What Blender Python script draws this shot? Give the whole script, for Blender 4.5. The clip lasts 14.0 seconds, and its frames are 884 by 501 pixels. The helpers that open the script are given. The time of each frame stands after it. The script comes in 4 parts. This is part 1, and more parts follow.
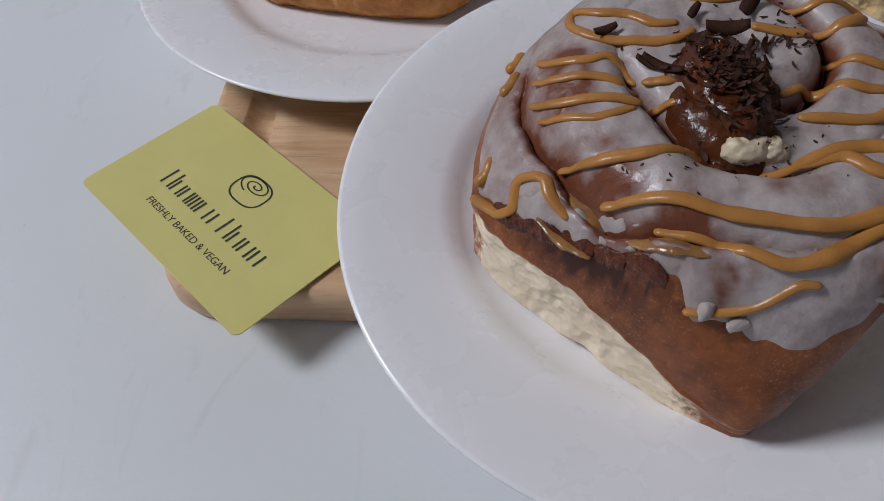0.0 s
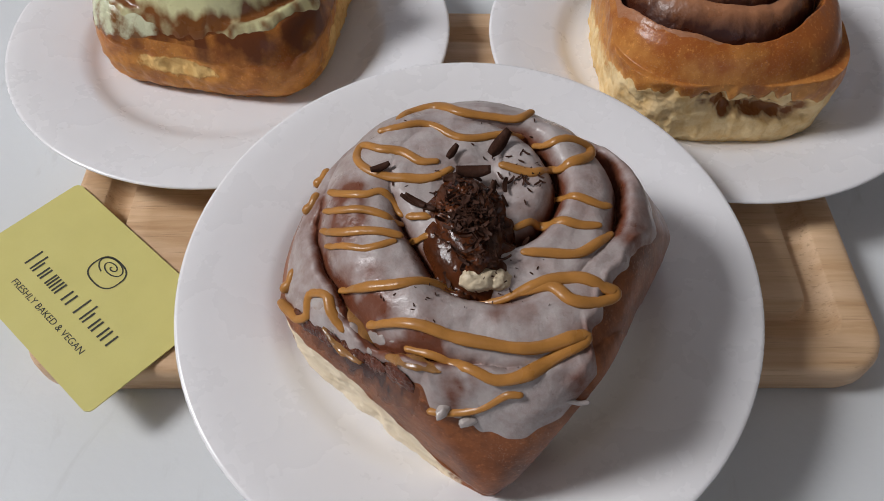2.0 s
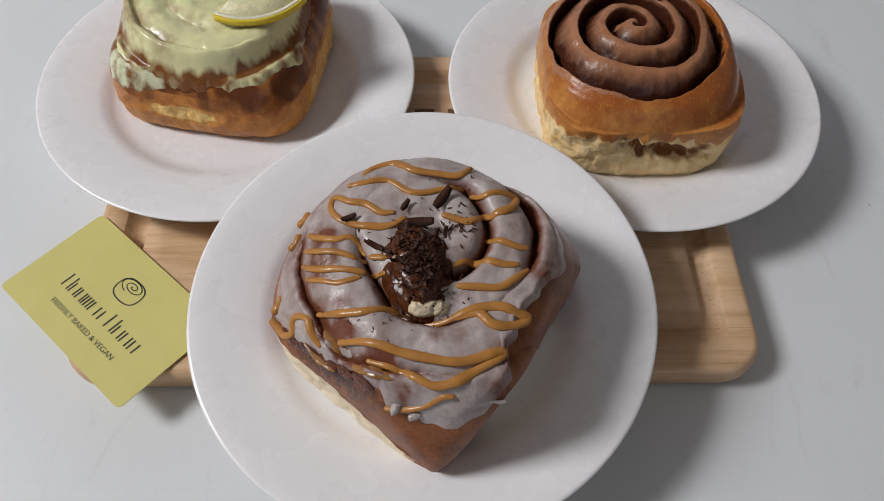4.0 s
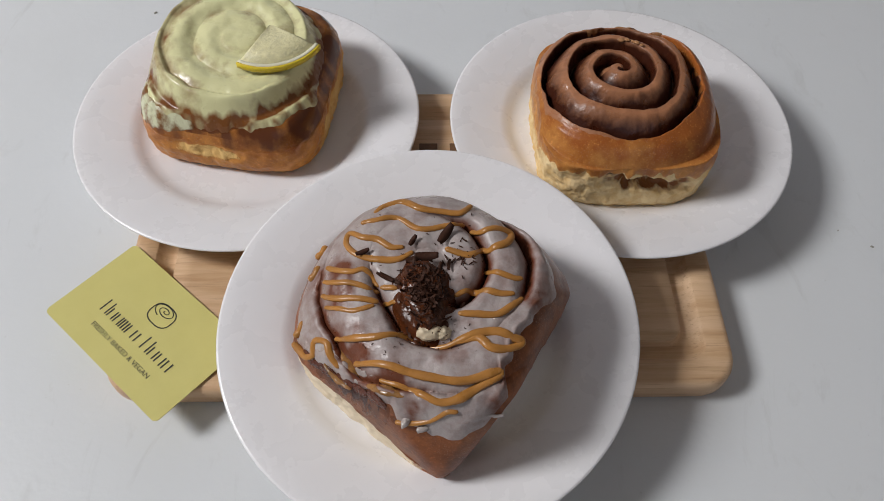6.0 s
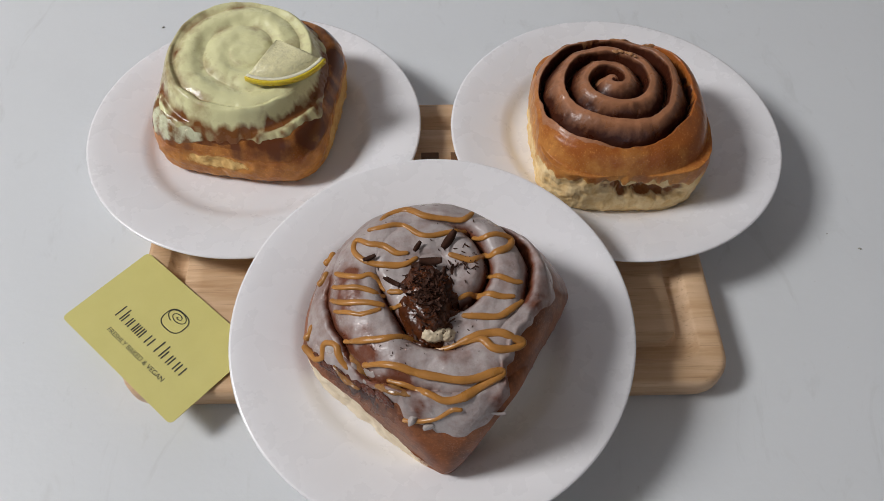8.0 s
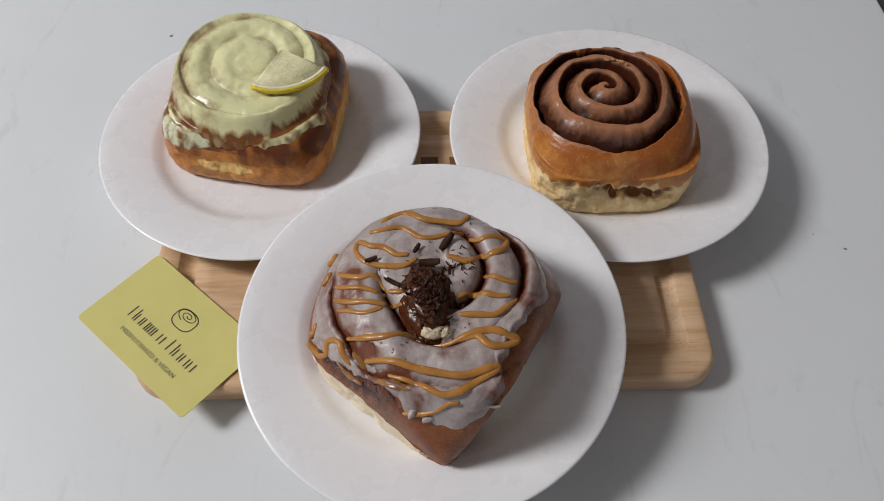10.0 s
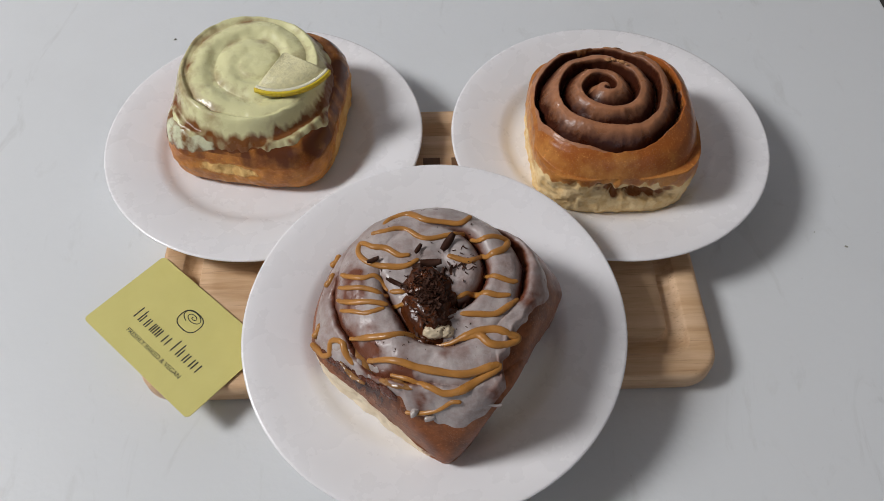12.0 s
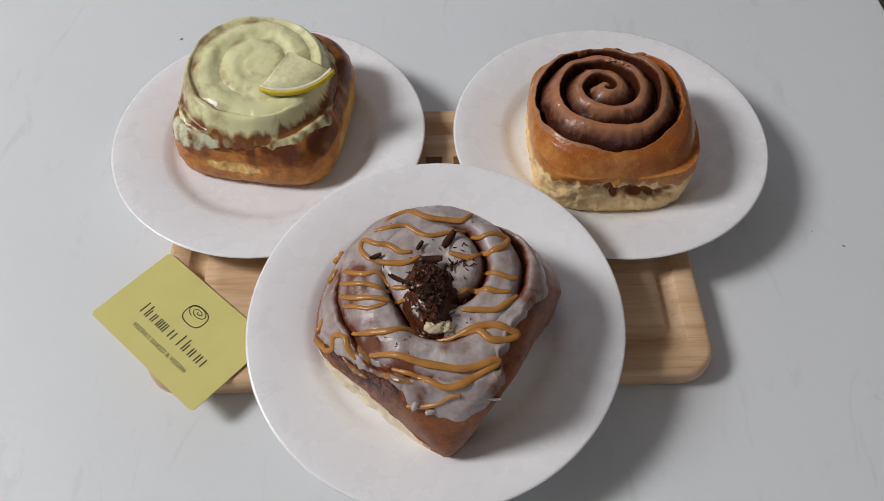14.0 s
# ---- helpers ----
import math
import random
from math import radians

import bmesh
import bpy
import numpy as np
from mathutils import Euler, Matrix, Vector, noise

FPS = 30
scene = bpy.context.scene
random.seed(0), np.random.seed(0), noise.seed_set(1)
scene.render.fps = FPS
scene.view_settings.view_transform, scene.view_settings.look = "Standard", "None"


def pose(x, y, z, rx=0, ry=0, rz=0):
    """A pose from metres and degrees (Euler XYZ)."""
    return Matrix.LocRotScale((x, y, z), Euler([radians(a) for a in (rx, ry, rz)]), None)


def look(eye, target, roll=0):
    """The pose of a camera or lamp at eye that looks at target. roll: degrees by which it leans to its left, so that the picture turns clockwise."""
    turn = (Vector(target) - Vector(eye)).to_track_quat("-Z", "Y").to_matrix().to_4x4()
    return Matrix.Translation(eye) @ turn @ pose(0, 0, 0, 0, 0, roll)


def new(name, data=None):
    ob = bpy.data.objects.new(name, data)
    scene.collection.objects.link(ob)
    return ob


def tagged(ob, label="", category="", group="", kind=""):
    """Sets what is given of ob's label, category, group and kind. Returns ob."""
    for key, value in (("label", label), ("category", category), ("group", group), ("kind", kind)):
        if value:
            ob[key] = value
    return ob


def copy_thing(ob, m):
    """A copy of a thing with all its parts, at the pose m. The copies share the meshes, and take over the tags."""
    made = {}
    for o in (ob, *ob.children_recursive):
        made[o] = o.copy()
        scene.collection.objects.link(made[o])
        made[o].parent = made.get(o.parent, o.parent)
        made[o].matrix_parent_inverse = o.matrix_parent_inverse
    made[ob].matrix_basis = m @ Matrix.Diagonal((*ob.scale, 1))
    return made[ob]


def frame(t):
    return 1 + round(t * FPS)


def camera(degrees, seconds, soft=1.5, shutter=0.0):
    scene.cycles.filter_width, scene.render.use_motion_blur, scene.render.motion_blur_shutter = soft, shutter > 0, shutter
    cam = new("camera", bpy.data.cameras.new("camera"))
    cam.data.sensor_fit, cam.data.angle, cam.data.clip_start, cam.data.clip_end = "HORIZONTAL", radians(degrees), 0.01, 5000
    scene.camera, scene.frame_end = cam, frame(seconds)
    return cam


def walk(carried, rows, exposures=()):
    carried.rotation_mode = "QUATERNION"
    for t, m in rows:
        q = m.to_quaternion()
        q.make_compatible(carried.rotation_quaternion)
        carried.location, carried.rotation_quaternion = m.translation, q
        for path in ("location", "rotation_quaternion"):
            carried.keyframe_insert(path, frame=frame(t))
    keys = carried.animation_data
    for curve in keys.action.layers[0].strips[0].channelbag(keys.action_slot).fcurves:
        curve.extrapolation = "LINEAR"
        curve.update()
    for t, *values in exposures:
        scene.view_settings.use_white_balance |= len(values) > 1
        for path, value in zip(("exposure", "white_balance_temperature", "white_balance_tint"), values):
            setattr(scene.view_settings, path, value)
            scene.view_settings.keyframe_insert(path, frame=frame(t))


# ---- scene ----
cam = camera(60.0, 14.0, 0.9)
ROWS = [
    (0.0, -0.0011, -0.0031, 0.1992, 38.987, 1.791, -5.287),
    (0.5, 0.01232, 0.00386, 0.20569, 37.825, 1.261, -6.023),
    (1.0, 0.02501, 0.00341, 0.21798, 37.037, 0.453, -6.842),
    (1.5, 0.03327, 0.00175, 0.23588, 36.546, -0.52, -7.83),
    (2.0, 0.04186, -0.00119, 0.25489, 36.062, -0.944, -8.598),
    (2.5, 0.04735, -0.00745, 0.27062, 35.448, -1.325, -9.17),
    (5.0, 0.05256, -0.03072, 0.34386, 34.006, -1.071, -8.987),
    (5.5, 0.05082, -0.03372, 0.35135, 34.281, -1.025, -9.148),
    (6.0, 0.04884, -0.03383, 0.35333, 34.663, -0.932, -9.222),
    (6.5, 0.04751, -0.03385, 0.35688, 34.864, -0.832, -9.355),
    (7.0, 0.04808, -0.03608, 0.36047, 34.91, -0.832, -9.548),
    (7.5, 0.04739, -0.03828, 0.36516, 35.178, -0.872, -9.777),
    (8.0, 0.04525, -0.04184, 0.36517, 35.114, -0.731, -9.68),
    (10.5, 0.04605, -0.05177, 0.38083, 35.169, -0.352, -9.765),
    (11.0, 0.04826, -0.0519, 0.37993, 35.337, -0.142, -9.809),
    (11.5, 0.04768, -0.05262, 0.38032, 35.325, 0.063, -9.766),
    (12.0, 0.04741, -0.05312, 0.38209, 35.101, 0.097, -9.743),
    (12.5, 0.04629, -0.05536, 0.38443, 35.118, 0.121, -9.784),
    (13.0, 0.04703, -0.05699, 0.38655, 35.019, 0.125, -9.646),
    (13.5, 0.04919, -0.05784, 0.38743, 35.033, 0.242, -9.462),
    (14.0, 0.0478, -0.05803, 0.38639, 35.098, 0.179, -9.384),
]
walk(cam, [(t, pose(x, y, z, rx, ry, rz)) for t, x, y, z, rx, ry, rz in ROWS],
     [(0.0, -0.32, 6000, 12), (0.5, -0.25, 6050, 12), (1.0, -0.12, 6200, 11), (1.5, -0.02, 6350, 11), (2.5, 0.0, 6450, 10), (5.0, 0.0, 6500, 10), (14.0, 0.0, 6500, 10)])
# ---------------------------------------------------------------- light
world = bpy.data.worlds.new("world")
scene.world = world
world.use_nodes = True
wn = world.node_tree
sky = wn.nodes.new("ShaderNodeTexSky")
sky.sky_type, sky.sun_disc = "NISHITA", False
sky.sun_elevation, sky.sun_rotation = radians(45), radians(-80)
wn.links.new(sky.outputs[0], wn.nodes["Background"].inputs[0])
wn.nodes["Background"].inputs[1].default_value = 0.1


def area_light(name, m, w, h, power, color):
    d = bpy.data.lights.new(name, "AREA")
    d.shape, d.size, d.size_y, d.energy, d.color = "RECTANGLE", w, h, power, color
    ob = new(name, d)
    ob.matrix_world = m
    return ob


area_light("window_daylight", look((-1.77, 0.45, 1.74), (0.1, 0.2, 0.0)), 0.56, 0.64, 49.5, (0.98, 0.985, 1.0))
# Two added fill lamps without a known source, to lift the shadows.
area_light("fill_light_south", look((0.3, -1.96, 0.85), (0.3, 0.6, 0.45)), 1.5, 1.0, 1.3, (0.98, 0.985, 1.0))
area_light("fill_light_north", look((0.2, 1.76, 0.9), (0.2, 0.2, 0.3)), 1.2, 0.8, 0.55, (0.98, 0.985, 1.0))


# ---------------------------------------------------------------- helpers
def part(name, bm, material, parent=None, label="", smooth=True):
    """Link a bmesh as one mesh object."""
    me = bpy.data.meshes.new(name)
    bm.normal_update()
    bm.to_mesh(me)
    bm.free()
    for m in (material if isinstance(material, (list, tuple)) else [material]):
        me.materials.append(m)
    for p in me.polygons:
        p.use_smooth = smooth
    ob = new(name, me)
    ob.parent = parent
    if label:
        ob["label"] = label
    return ob


def rigid(name, m, label, category, group=""):
    e = new(name)
    e.empty_display_size = 0.02
    e.matrix_world = m
    return tagged(e, label, category, group)


def box_bm(x0, x1, y0, y1, z0, z1, bevel=0.0, seg=2):
    bm = bmesh.new()
    bmesh.ops.create_cube(bm, size=1.0)
    for v in bm.verts:
        v.co = ((x0 + x1) / 2 + v.co.x * (x1 - x0), (y0 + y1) / 2 + v.co.y * (y1 - y0), (z0 + z1) / 2 + v.co.z * (z1 - z0))
    if bevel:
        bmesh.ops.bevel(bm, geom=bm.edges[:], offset=bevel, segments=seg, affect="EDGES", profile=0.5)
    return bm


def grid_bm(rows, closed=True, cap0=None, cap1=None, attr=None):
    """Skin a list of rings of equal length; cap0 / cap1 close the ends with a fan to the given point. attr: name -> rings of values."""
    bm = bmesh.new()
    layers = {k: bm.verts.layers.float.new(k) for k in (attr or {})}
    vs = []
    for j, ring in enumerate(rows):
        line = []
        for i, co in enumerate(ring):
            v = bm.verts.new(co)
            for k, lay in layers.items():
                v[lay] = attr[k][j][i]
            line.append(v)
        vs.append(line)
    n = len(rows[0])
    for a, b in zip(vs[:-1], vs[1:]):
        for i in range(n if closed else n - 1):
            k = (i + 1) % n
            bm.faces.new((a[i], a[k], b[k], b[i]))
    for cap, line, flip in ((cap0, vs[0], True), (cap1, vs[-1], False)):
        if cap is None:
            continue
        c = bm.verts.new(cap)
        for k, lay in layers.items():
            c[lay] = sum(v[lay] for v in line) / n
        for i in range(n):
            k = (i + 1) % n
            bm.faces.new((line[k], line[i], c) if flip else (line[i], line[k], c))
    return bm


def lathe(profile, seg=128):
    """A solid of revolution from (radius, z) pairs that start and end on the axis."""
    rings = [[(r * math.cos(2 * math.pi * i / seg), r * math.sin(2 * math.pi * i / seg), z) for i in range(seg)] for r, z in profile[1:-1]]
    bm = grid_bm(rings, True, (0, 0, profile[0][1]), (0, 0, profile[-1][1]))
    bmesh.ops.recalc_face_normals(bm, faces=bm.faces[:])
    return bm


def smooth_line(pts, step=0.0008):
    """Catmull-Rom through the points, at about even steps."""
    p = [Vector(q) for q in pts]
    p = [2 * p[0] - p[1]] + p + [2 * p[-1] - p[-2]]
    out = []
    for i in range(1, len(p) - 2):
        n = max(2, int((p[i + 1] - p[i]).length / step))
        for k in range(n):
            t = k / n
            out.append(0.5 * (2 * p[i] + (p[i + 1] - p[i - 1]) * t + (2 * p[i - 1] - 5 * p[i] + 4 * p[i + 1] - p[i + 2]) * t * t
                              + (3 * p[i] - p[i - 1] - 3 * p[i + 1] + p[i + 2]) * t ** 3))
    out.append(p[-2])
    return out


def tube_bm(path, radius, seg=10, flat=1.0):
    """A round-ended tube along a path of 3D points; radius is a number or a function of 0..1."""
    n = len(path)
    rings = []
    for i, c in enumerate(path):
        tan = (path[min(i + 1, n - 1)] - path[max(i - 1, 0)]).normalized()
        side = tan.cross(Vector((0, 0, 1)))
        side = side.normalized() if side.length > 1e-6 else Vector((1, 0, 0))
        up = side.cross(tan).normalized()
        r = radius(i / (n - 1)) if callable(radius) else radius
        rings.append([c + side * r * math.cos(2 * math.pi * k / seg) + up * r * flat * math.sin(2 * math.pi * k / seg) for k in range(seg)])
    t0, t1 = (path[0] - path[1]).normalized(), (path[-1] - path[-2]).normalized()
    r0, r1 = (radius(0), radius(1)) if callable(radius) else (radius, radius)
    mid0 = [path[0] + t0 * r0 * 0.6 + (q - path[0]) * 0.7 for q in rings[0]]
    mid1 = [path[-1] + t1 * r1 * 0.6 + (q - path[-1]) * 0.7 for q in rings[-1]]
    bm = grid_bm([mid0] + rings + [mid1], True, path[0] + t0 * r0 * 0.95, path[-1] + t1 * r1 * 0.95)
    bmesh.ops.recalc_face_normals(bm, faces=bm.faces[:])
    return bm


def fbm(x, y, z=0.0, octaves=3):
    return sum(noise.noise((x * 2 ** k, y * 2 ** k, z * 2 ** k + 7.3 * k)) / 2 ** k for k in range(octaves))


# ---------------------------------------------------------------- materials
class Nodes:
    """A small builder for one node material."""

    def __init__(self, name):
        self.mat = bpy.data.materials.new(name)
        self.mat.use_nodes = True
        self.t = self.mat.node_tree
        self.bsdf = self.t.nodes["Principled BSDF"]
        self.co = self.t.nodes.new("ShaderNodeTexCoord").outputs["Object"]

    def node(self, kind, **inputs):
        n = self.t.nodes.new("ShaderNode" + kind)
        for k, v in inputs.items():
            self.put(n.inputs[k.replace("_", " ")], v)
        return n

    def put(self, socket, v):
        if isinstance(v, bpy.types.NodeSocket):
            self.t.links.new(v, socket)
        else:
            socket.default_value = v

    def scaled(self, sx, sy, sz):
        m = self.node("Mapping", Vector=self.co)
        m.inputs["Scale"].default_value = (sx, sy, sz)
        return m.outputs[0]

    def noise(self, scale, detail=4.0, rough=0.55, vec=None, distort=0.0):
        return self.node("TexNoise", Vector=vec or self.co, Scale=scale, Detail=detail, Roughness=rough, Distortion=distort).outputs["Fac"]

    def voronoi(self, scale, vec=None):
        return self.node("TexVoronoi", Vector=vec or self.co, Scale=scale).outputs["Distance"]

    def attr(self, name):
        n = self.node("Attribute")
        n.attribute_name = name
        return n.outputs["Fac"]

    def ramp(self, fac, lo, hi, a=0.0, b=1.0):
        n = self.node("MapRange", Value=fac)
        for k, v in (("From Min", lo), ("From Max", hi), ("To Min", a), ("To Max", b)):
            n.inputs[k].default_value = v
        return n.outputs[0]

    def math(self, op, a, b=0.0):
        n = self.node("Math")
        n.operation = op
        self.put(n.inputs[0], a)
        self.put(n.inputs[1], b)
        return n.outputs[0]

    def mix(self, fac, a, b):
        n = self.node("Mix")
        n.data_type = "RGBA"
        self.put(n.inputs[0], fac)
        for s, v in ((n.inputs[6], a), (n.inputs[7], b)):
            self.put(s, (*v, 1.0) if isinstance(v, tuple) else v)
        return n.outputs[2]

    def done(self, color, rough=0.5, bump=None, depth=0.001, **more):
        self.put(self.bsdf.inputs["Base Color"], (*color, 1.0) if isinstance(color, tuple) else color)
        self.put(self.bsdf.inputs["Roughness"], rough)
        if bump is not None:
            b = self.node("Bump", Height=bump, Distance=depth, Strength=1.0)
            self.put(self.bsdf.inputs["Normal"], b.outputs[0])
        for k, v in more.items():
            self.put(self.bsdf.inputs[k.replace("_", " ")], v)
        return self.mat


def make_table_mat():
    n = Nodes("white_laminate")
    stain = n.ramp(n.noise(7.0, 5.0, 0.6), 0.52, 0.75)
    scuff = n.ramp(n.noise(38.0, 6.0, 0.65, n.scaled(1, 0.35, 1), 1.2), 0.60, 0.74)
    dirt = n.ramp(n.noise(330.0, 2.0), 0.74, 0.80)
    col = n.mix(n.math("MULTIPLY", stain, 0.35), (0.685, 0.70, 0.71), (0.62, 0.63, 0.635))
    col = n.mix(n.math("MULTIPLY", scuff, 0.45), col, (0.50, 0.50, 0.49))
    col = n.mix(n.math("MULTIPLY", dirt, 0.35), col, (0.35, 0.33, 0.30))
    return n.done(col, n.ramp(n.noise(15.0), 0.3, 0.7, 0.34, 0.5), n.noise(160.0, 3.0), 0.00015)


def make_wood_mat():
    n = Nodes("pale_rubberwood")
    grain = n.noise(200.0, 5.0, 0.6, n.scaled(0.09, 1.0, 1.0), 0.5)
    pores = n.ramp(n.noise(1100.0, 3.0, 0.6, n.scaled(0.035, 1.0, 1.0)), 0.57, 0.70)
    streak = n.ramp(n.noise(55.0, 3.0, 0.5, n.scaled(0.10, 1.0, 1.0), 0.8), 0.40, 0.66)
    col = n.mix(n.ramp(grain, 0.34, 0.66), (0.66, 0.445, 0.265), (0.50, 0.295, 0.150))
    col = n.mix(n.math("MULTIPLY", streak, 0.45), col, (0.70, 0.49, 0.315))
    col = n.mix(n.math("MULTIPLY", pores, 0.5), col, (0.34, 0.19, 0.09))
    return n.done(col, 0.48, n.math("ADD", grain, n.math("MULTIPLY", pores, -0.4)), 0.0002)


def make_ceramic_mat():
    n = Nodes("white_glazed_ceramic")
    col = n.mix(n.ramp(n.noise(25.0, 4.0), 0.35, 0.7), (0.82, 0.805, 0.815), (0.80, 0.785, 0.795))
    return n.done(col, n.ramp(n.noise(60.0), 0.3, 0.7, 0.22, 0.34), n.noise(30.0, 2.0), 0.00008, Coat_Weight=0.12, Coat_Roughness=0.1)


def make_card_mat():
    n = Nodes("yellow_card_stock")
    col = n.mix(n.ramp(n.noise(60.0, 4.0), 0.35, 0.7), (0.65, 0.585, 0.205), (0.62, 0.555, 0.19))
    return n.done(col, n.ramp(n.noise(90.0), 0.3, 0.7, 0.30, 0.40), n.noise(900.0, 2.0), 0.00003)


def make_plain(name, color, rough, vary=0.25, scale=200.0, depth=0.0003, **more):
    n = Nodes(name)
    dark = tuple(c * (1 - vary) for c in color)
    col = n.mix(n.ramp(n.noise(scale, 4.0), 0.35, 0.7), color, dark)
    return n.done(col, n.ramp(n.noise(scale * 0.6), 0.3, 0.7, rough * 0.8, min(1.0, rough * 1.25)), n.noise(scale * 2, 3.0), depth, **more)


def make_bread_mat(name, crust, crust_dark, crumb, crumb_dark, fill, rough):
    """Bread: baked crust, torn crumb and dark filling in the creases, by the mesh's own 'crust' and 'crease' values."""
    n = Nodes(name)
    edge = n.math("ADD", n.attr("crust"), n.ramp(n.noise(260.0, 4.0), 0.0, 1.0, -0.28, 0.28))
    is_crust = n.ramp(edge, 0.44, 0.56)
    bake = n.math("ADD", n.ramp(n.noise(70.0, 5.0, 0.6), 0.30, 0.70), n.math("MULTIPLY", n.math("SUBTRACT", n.attr("crust"), 1.0), 1.1))
    crust_col = n.mix(n.ramp(bake, 0.0, 1.0), crust, crust_dark)
    crust_col = n.mix(n.ramp(n.noise(640.0, 4.0, 0.7), 0.56, 0.74, 0.0, 0.5), crust_col, tuple(min(1, c * 1.6 + 0.02) for c in crust))
    crust_col = n.mix(n.ramp(n.noise(190.0, 5.0, 0.68), 0.50, 0.68, 0.0, 0.6), crust_col, crust_dark)
    dust = n.math("MULTIPLY", n.ramp(n.noise(1500.0, 3.0, 0.6), 0.58, 0.70, 0.0, 0.4), n.ramp(n.noise(38.0, 3.0), 0.44, 0.60))
    crust_col = n.mix(dust, crust_col, (0.46, 0.33, 0.24))
    pores = n.voronoi(420.0)
    cells = n.noise(150.0, 6.0, 0.6)
    crumb_col = n.mix(n.ramp(cells, 0.40, 0.70), crumb, crumb_dark)
    crumb_col = n.mix(n.ramp(n.noise(42.0, 4.0), 0.58, 0.76, 0.0, 0.25), crumb_col, crust)
    col = n.mix(is_crust, crumb_col, crust_col)
    crease = n.ramp(n.math("ADD", n.attr("crease"), n.ramp(n.noise(240.0, 4.0), 0.0, 1.0, -0.25, 0.25)), 0.25, 0.75)
    col = n.mix(crease, col, fill)
    r = n.mix(is_crust, (0.85, 0.85, 0.85), (rough, rough, rough))
    r = n.mix(crease, r, (0.16, 0.16, 0.16))
    bump = n.math("ADD", n.math("MULTIPLY", n.math("ADD", cells, n.math("MULTIPLY", pores, 0.9)), n.math("SUBTRACT", 1.1, is_crust)), n.math("MULTIPLY", n.noise(340.0, 5.0), 0.45))
    return n.done(col, r, bump, 0.00034, Specular_IOR_Level=0.27)


def make_icing_mat(name, thick, thin, lo, hi, rough, scale=60.0, sss=0.0, relief=0.0004, coat=0.35, blotch=1.0, gloss=0.22):
    """Poured icing; 'thin' mixes in the bread's colour, and on the roll also painted crease shade."""
    n = Nodes(name)
    blot = n.math("ADD", n.ramp(n.noise(scale, 5.0, 0.6), 0.2, 0.8, -0.35 * blotch, 0.35 * blotch), n.ramp(n.noise(scale * 4, 3.0, 0.6), 0.2, 0.8, -0.16 * blotch, 0.16 * blotch))
    f = n.math("ADD", n.attr("thin"), blot)
    col = n.mix(n.ramp(f, lo, hi), thick, thin)
    specks = n.ramp(n.noise(900.0, 2.0), 0.70, 0.78, 0.0, 0.25)
    col = n.mix(specks, col, tuple(c * 0.5 for c in thin))
    return n.done(col, n.ramp(n.noise(120.0), 0.3, 0.7, rough * 0.6, rough * 1.5), n.noise(230.0, 4.0), relief, Coat_Weight=coat, Coat_Roughness=0.14, Specular_IOR_Level=gloss,
                  Subsurface_Weight=sss, Subsurface_Radius=(0.004, 0.003, 0.002), Subsurface_Scale=0.5)


TABLE, WOOD, CERAMIC, CARD = make_table_mat(), make_wood_mat(), make_ceramic_mat(), make_card_mat()
WALL = make_plain("painted_plaster", (0.50, 0.47, 0.45), 0.8, 0.06, 6.0, 0.0005)
FLOOR = make_plain("grey_floor", (0.35, 0.33, 0.31), 0.5, 0.2, 8.0)
BURNT = make_plain("burnt_wood", (0.16, 0.075, 0.03), 0.6)
INK = make_plain("dark_ink", (0.035, 0.034, 0.02), 0.5, 0.1)
TRIM = make_plain("dark_edge", (0.04, 0.04, 0.035), 0.5)
BREAD_CARAMEL = make_bread_mat("bread_caramel", (0.31, 0.100, 0.031), (0.11, 0.031, 0.011), (0.85, 0.73, 0.55), (0.79, 0.65, 0.45), (0.045, 0.013, 0.008), 0.30)
BREAD_LEMON = make_bread_mat("bread_lemon", (0.60, 0.255, 0.055), (0.30, 0.085, 0.017), (0.84, 0.56, 0.22), (0.70, 0.38, 0.11), (0.13, 0.040, 0.014), 0.30)
BREAD_CINNAMON = make_bread_mat("bread_cinnamon", (0.62, 0.285, 0.072), (0.33, 0.095, 0.020), (0.88, 0.68, 0.38), (0.72, 0.46, 0.18), (0.24, 0.088, 0.026), 0.28)
ICING_WHITE = make_icing_mat("white_sugar_icing", (0.42, 0.365, 0.35), (0.15, 0.046, 0.022), 0.15, 0.95, 0.36, 45.0, 0.0, 0.0006, 0.06, 1.0, 0.34)
ICING_WET = make_icing_mat("runny_sugar_icing", (0.40, 0.345, 0.32), (0.22, 0.09, 0.035), 1.0, 2.4, 0.14, 120.0, 0.0, 0.0008, 0.4, 1.0, 0.5)
JAM = make_plain("dark_cinnamon_jam", (0.12, 0.030, 0.013), 0.25, 0.5, 220.0, 0.0012, Specular_IOR_Level=0.3)
ICING_LEMON = make_icing_mat("lemon_icing", (0.70, 0.675, 0.375), (0.19, 0.068, 0.018), 0.28, 1.08, 0.30, 50.0, 0.0, 0.0002, 0.16, 0.8, 0.3)
ICING_CURD = make_icing_mat("curdled_lemon_icing", (0.62, 0.62, 0.42), (0.20, 0.085, 0.025), 0.55, 1.25, 0.26, 160.0, 0.0, 0.0008, 0.3)
# The second, near-black colour is shade for the coil's creases and flanks.
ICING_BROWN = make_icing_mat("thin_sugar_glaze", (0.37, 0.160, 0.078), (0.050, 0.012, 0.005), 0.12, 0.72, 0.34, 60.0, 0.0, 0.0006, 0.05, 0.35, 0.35)
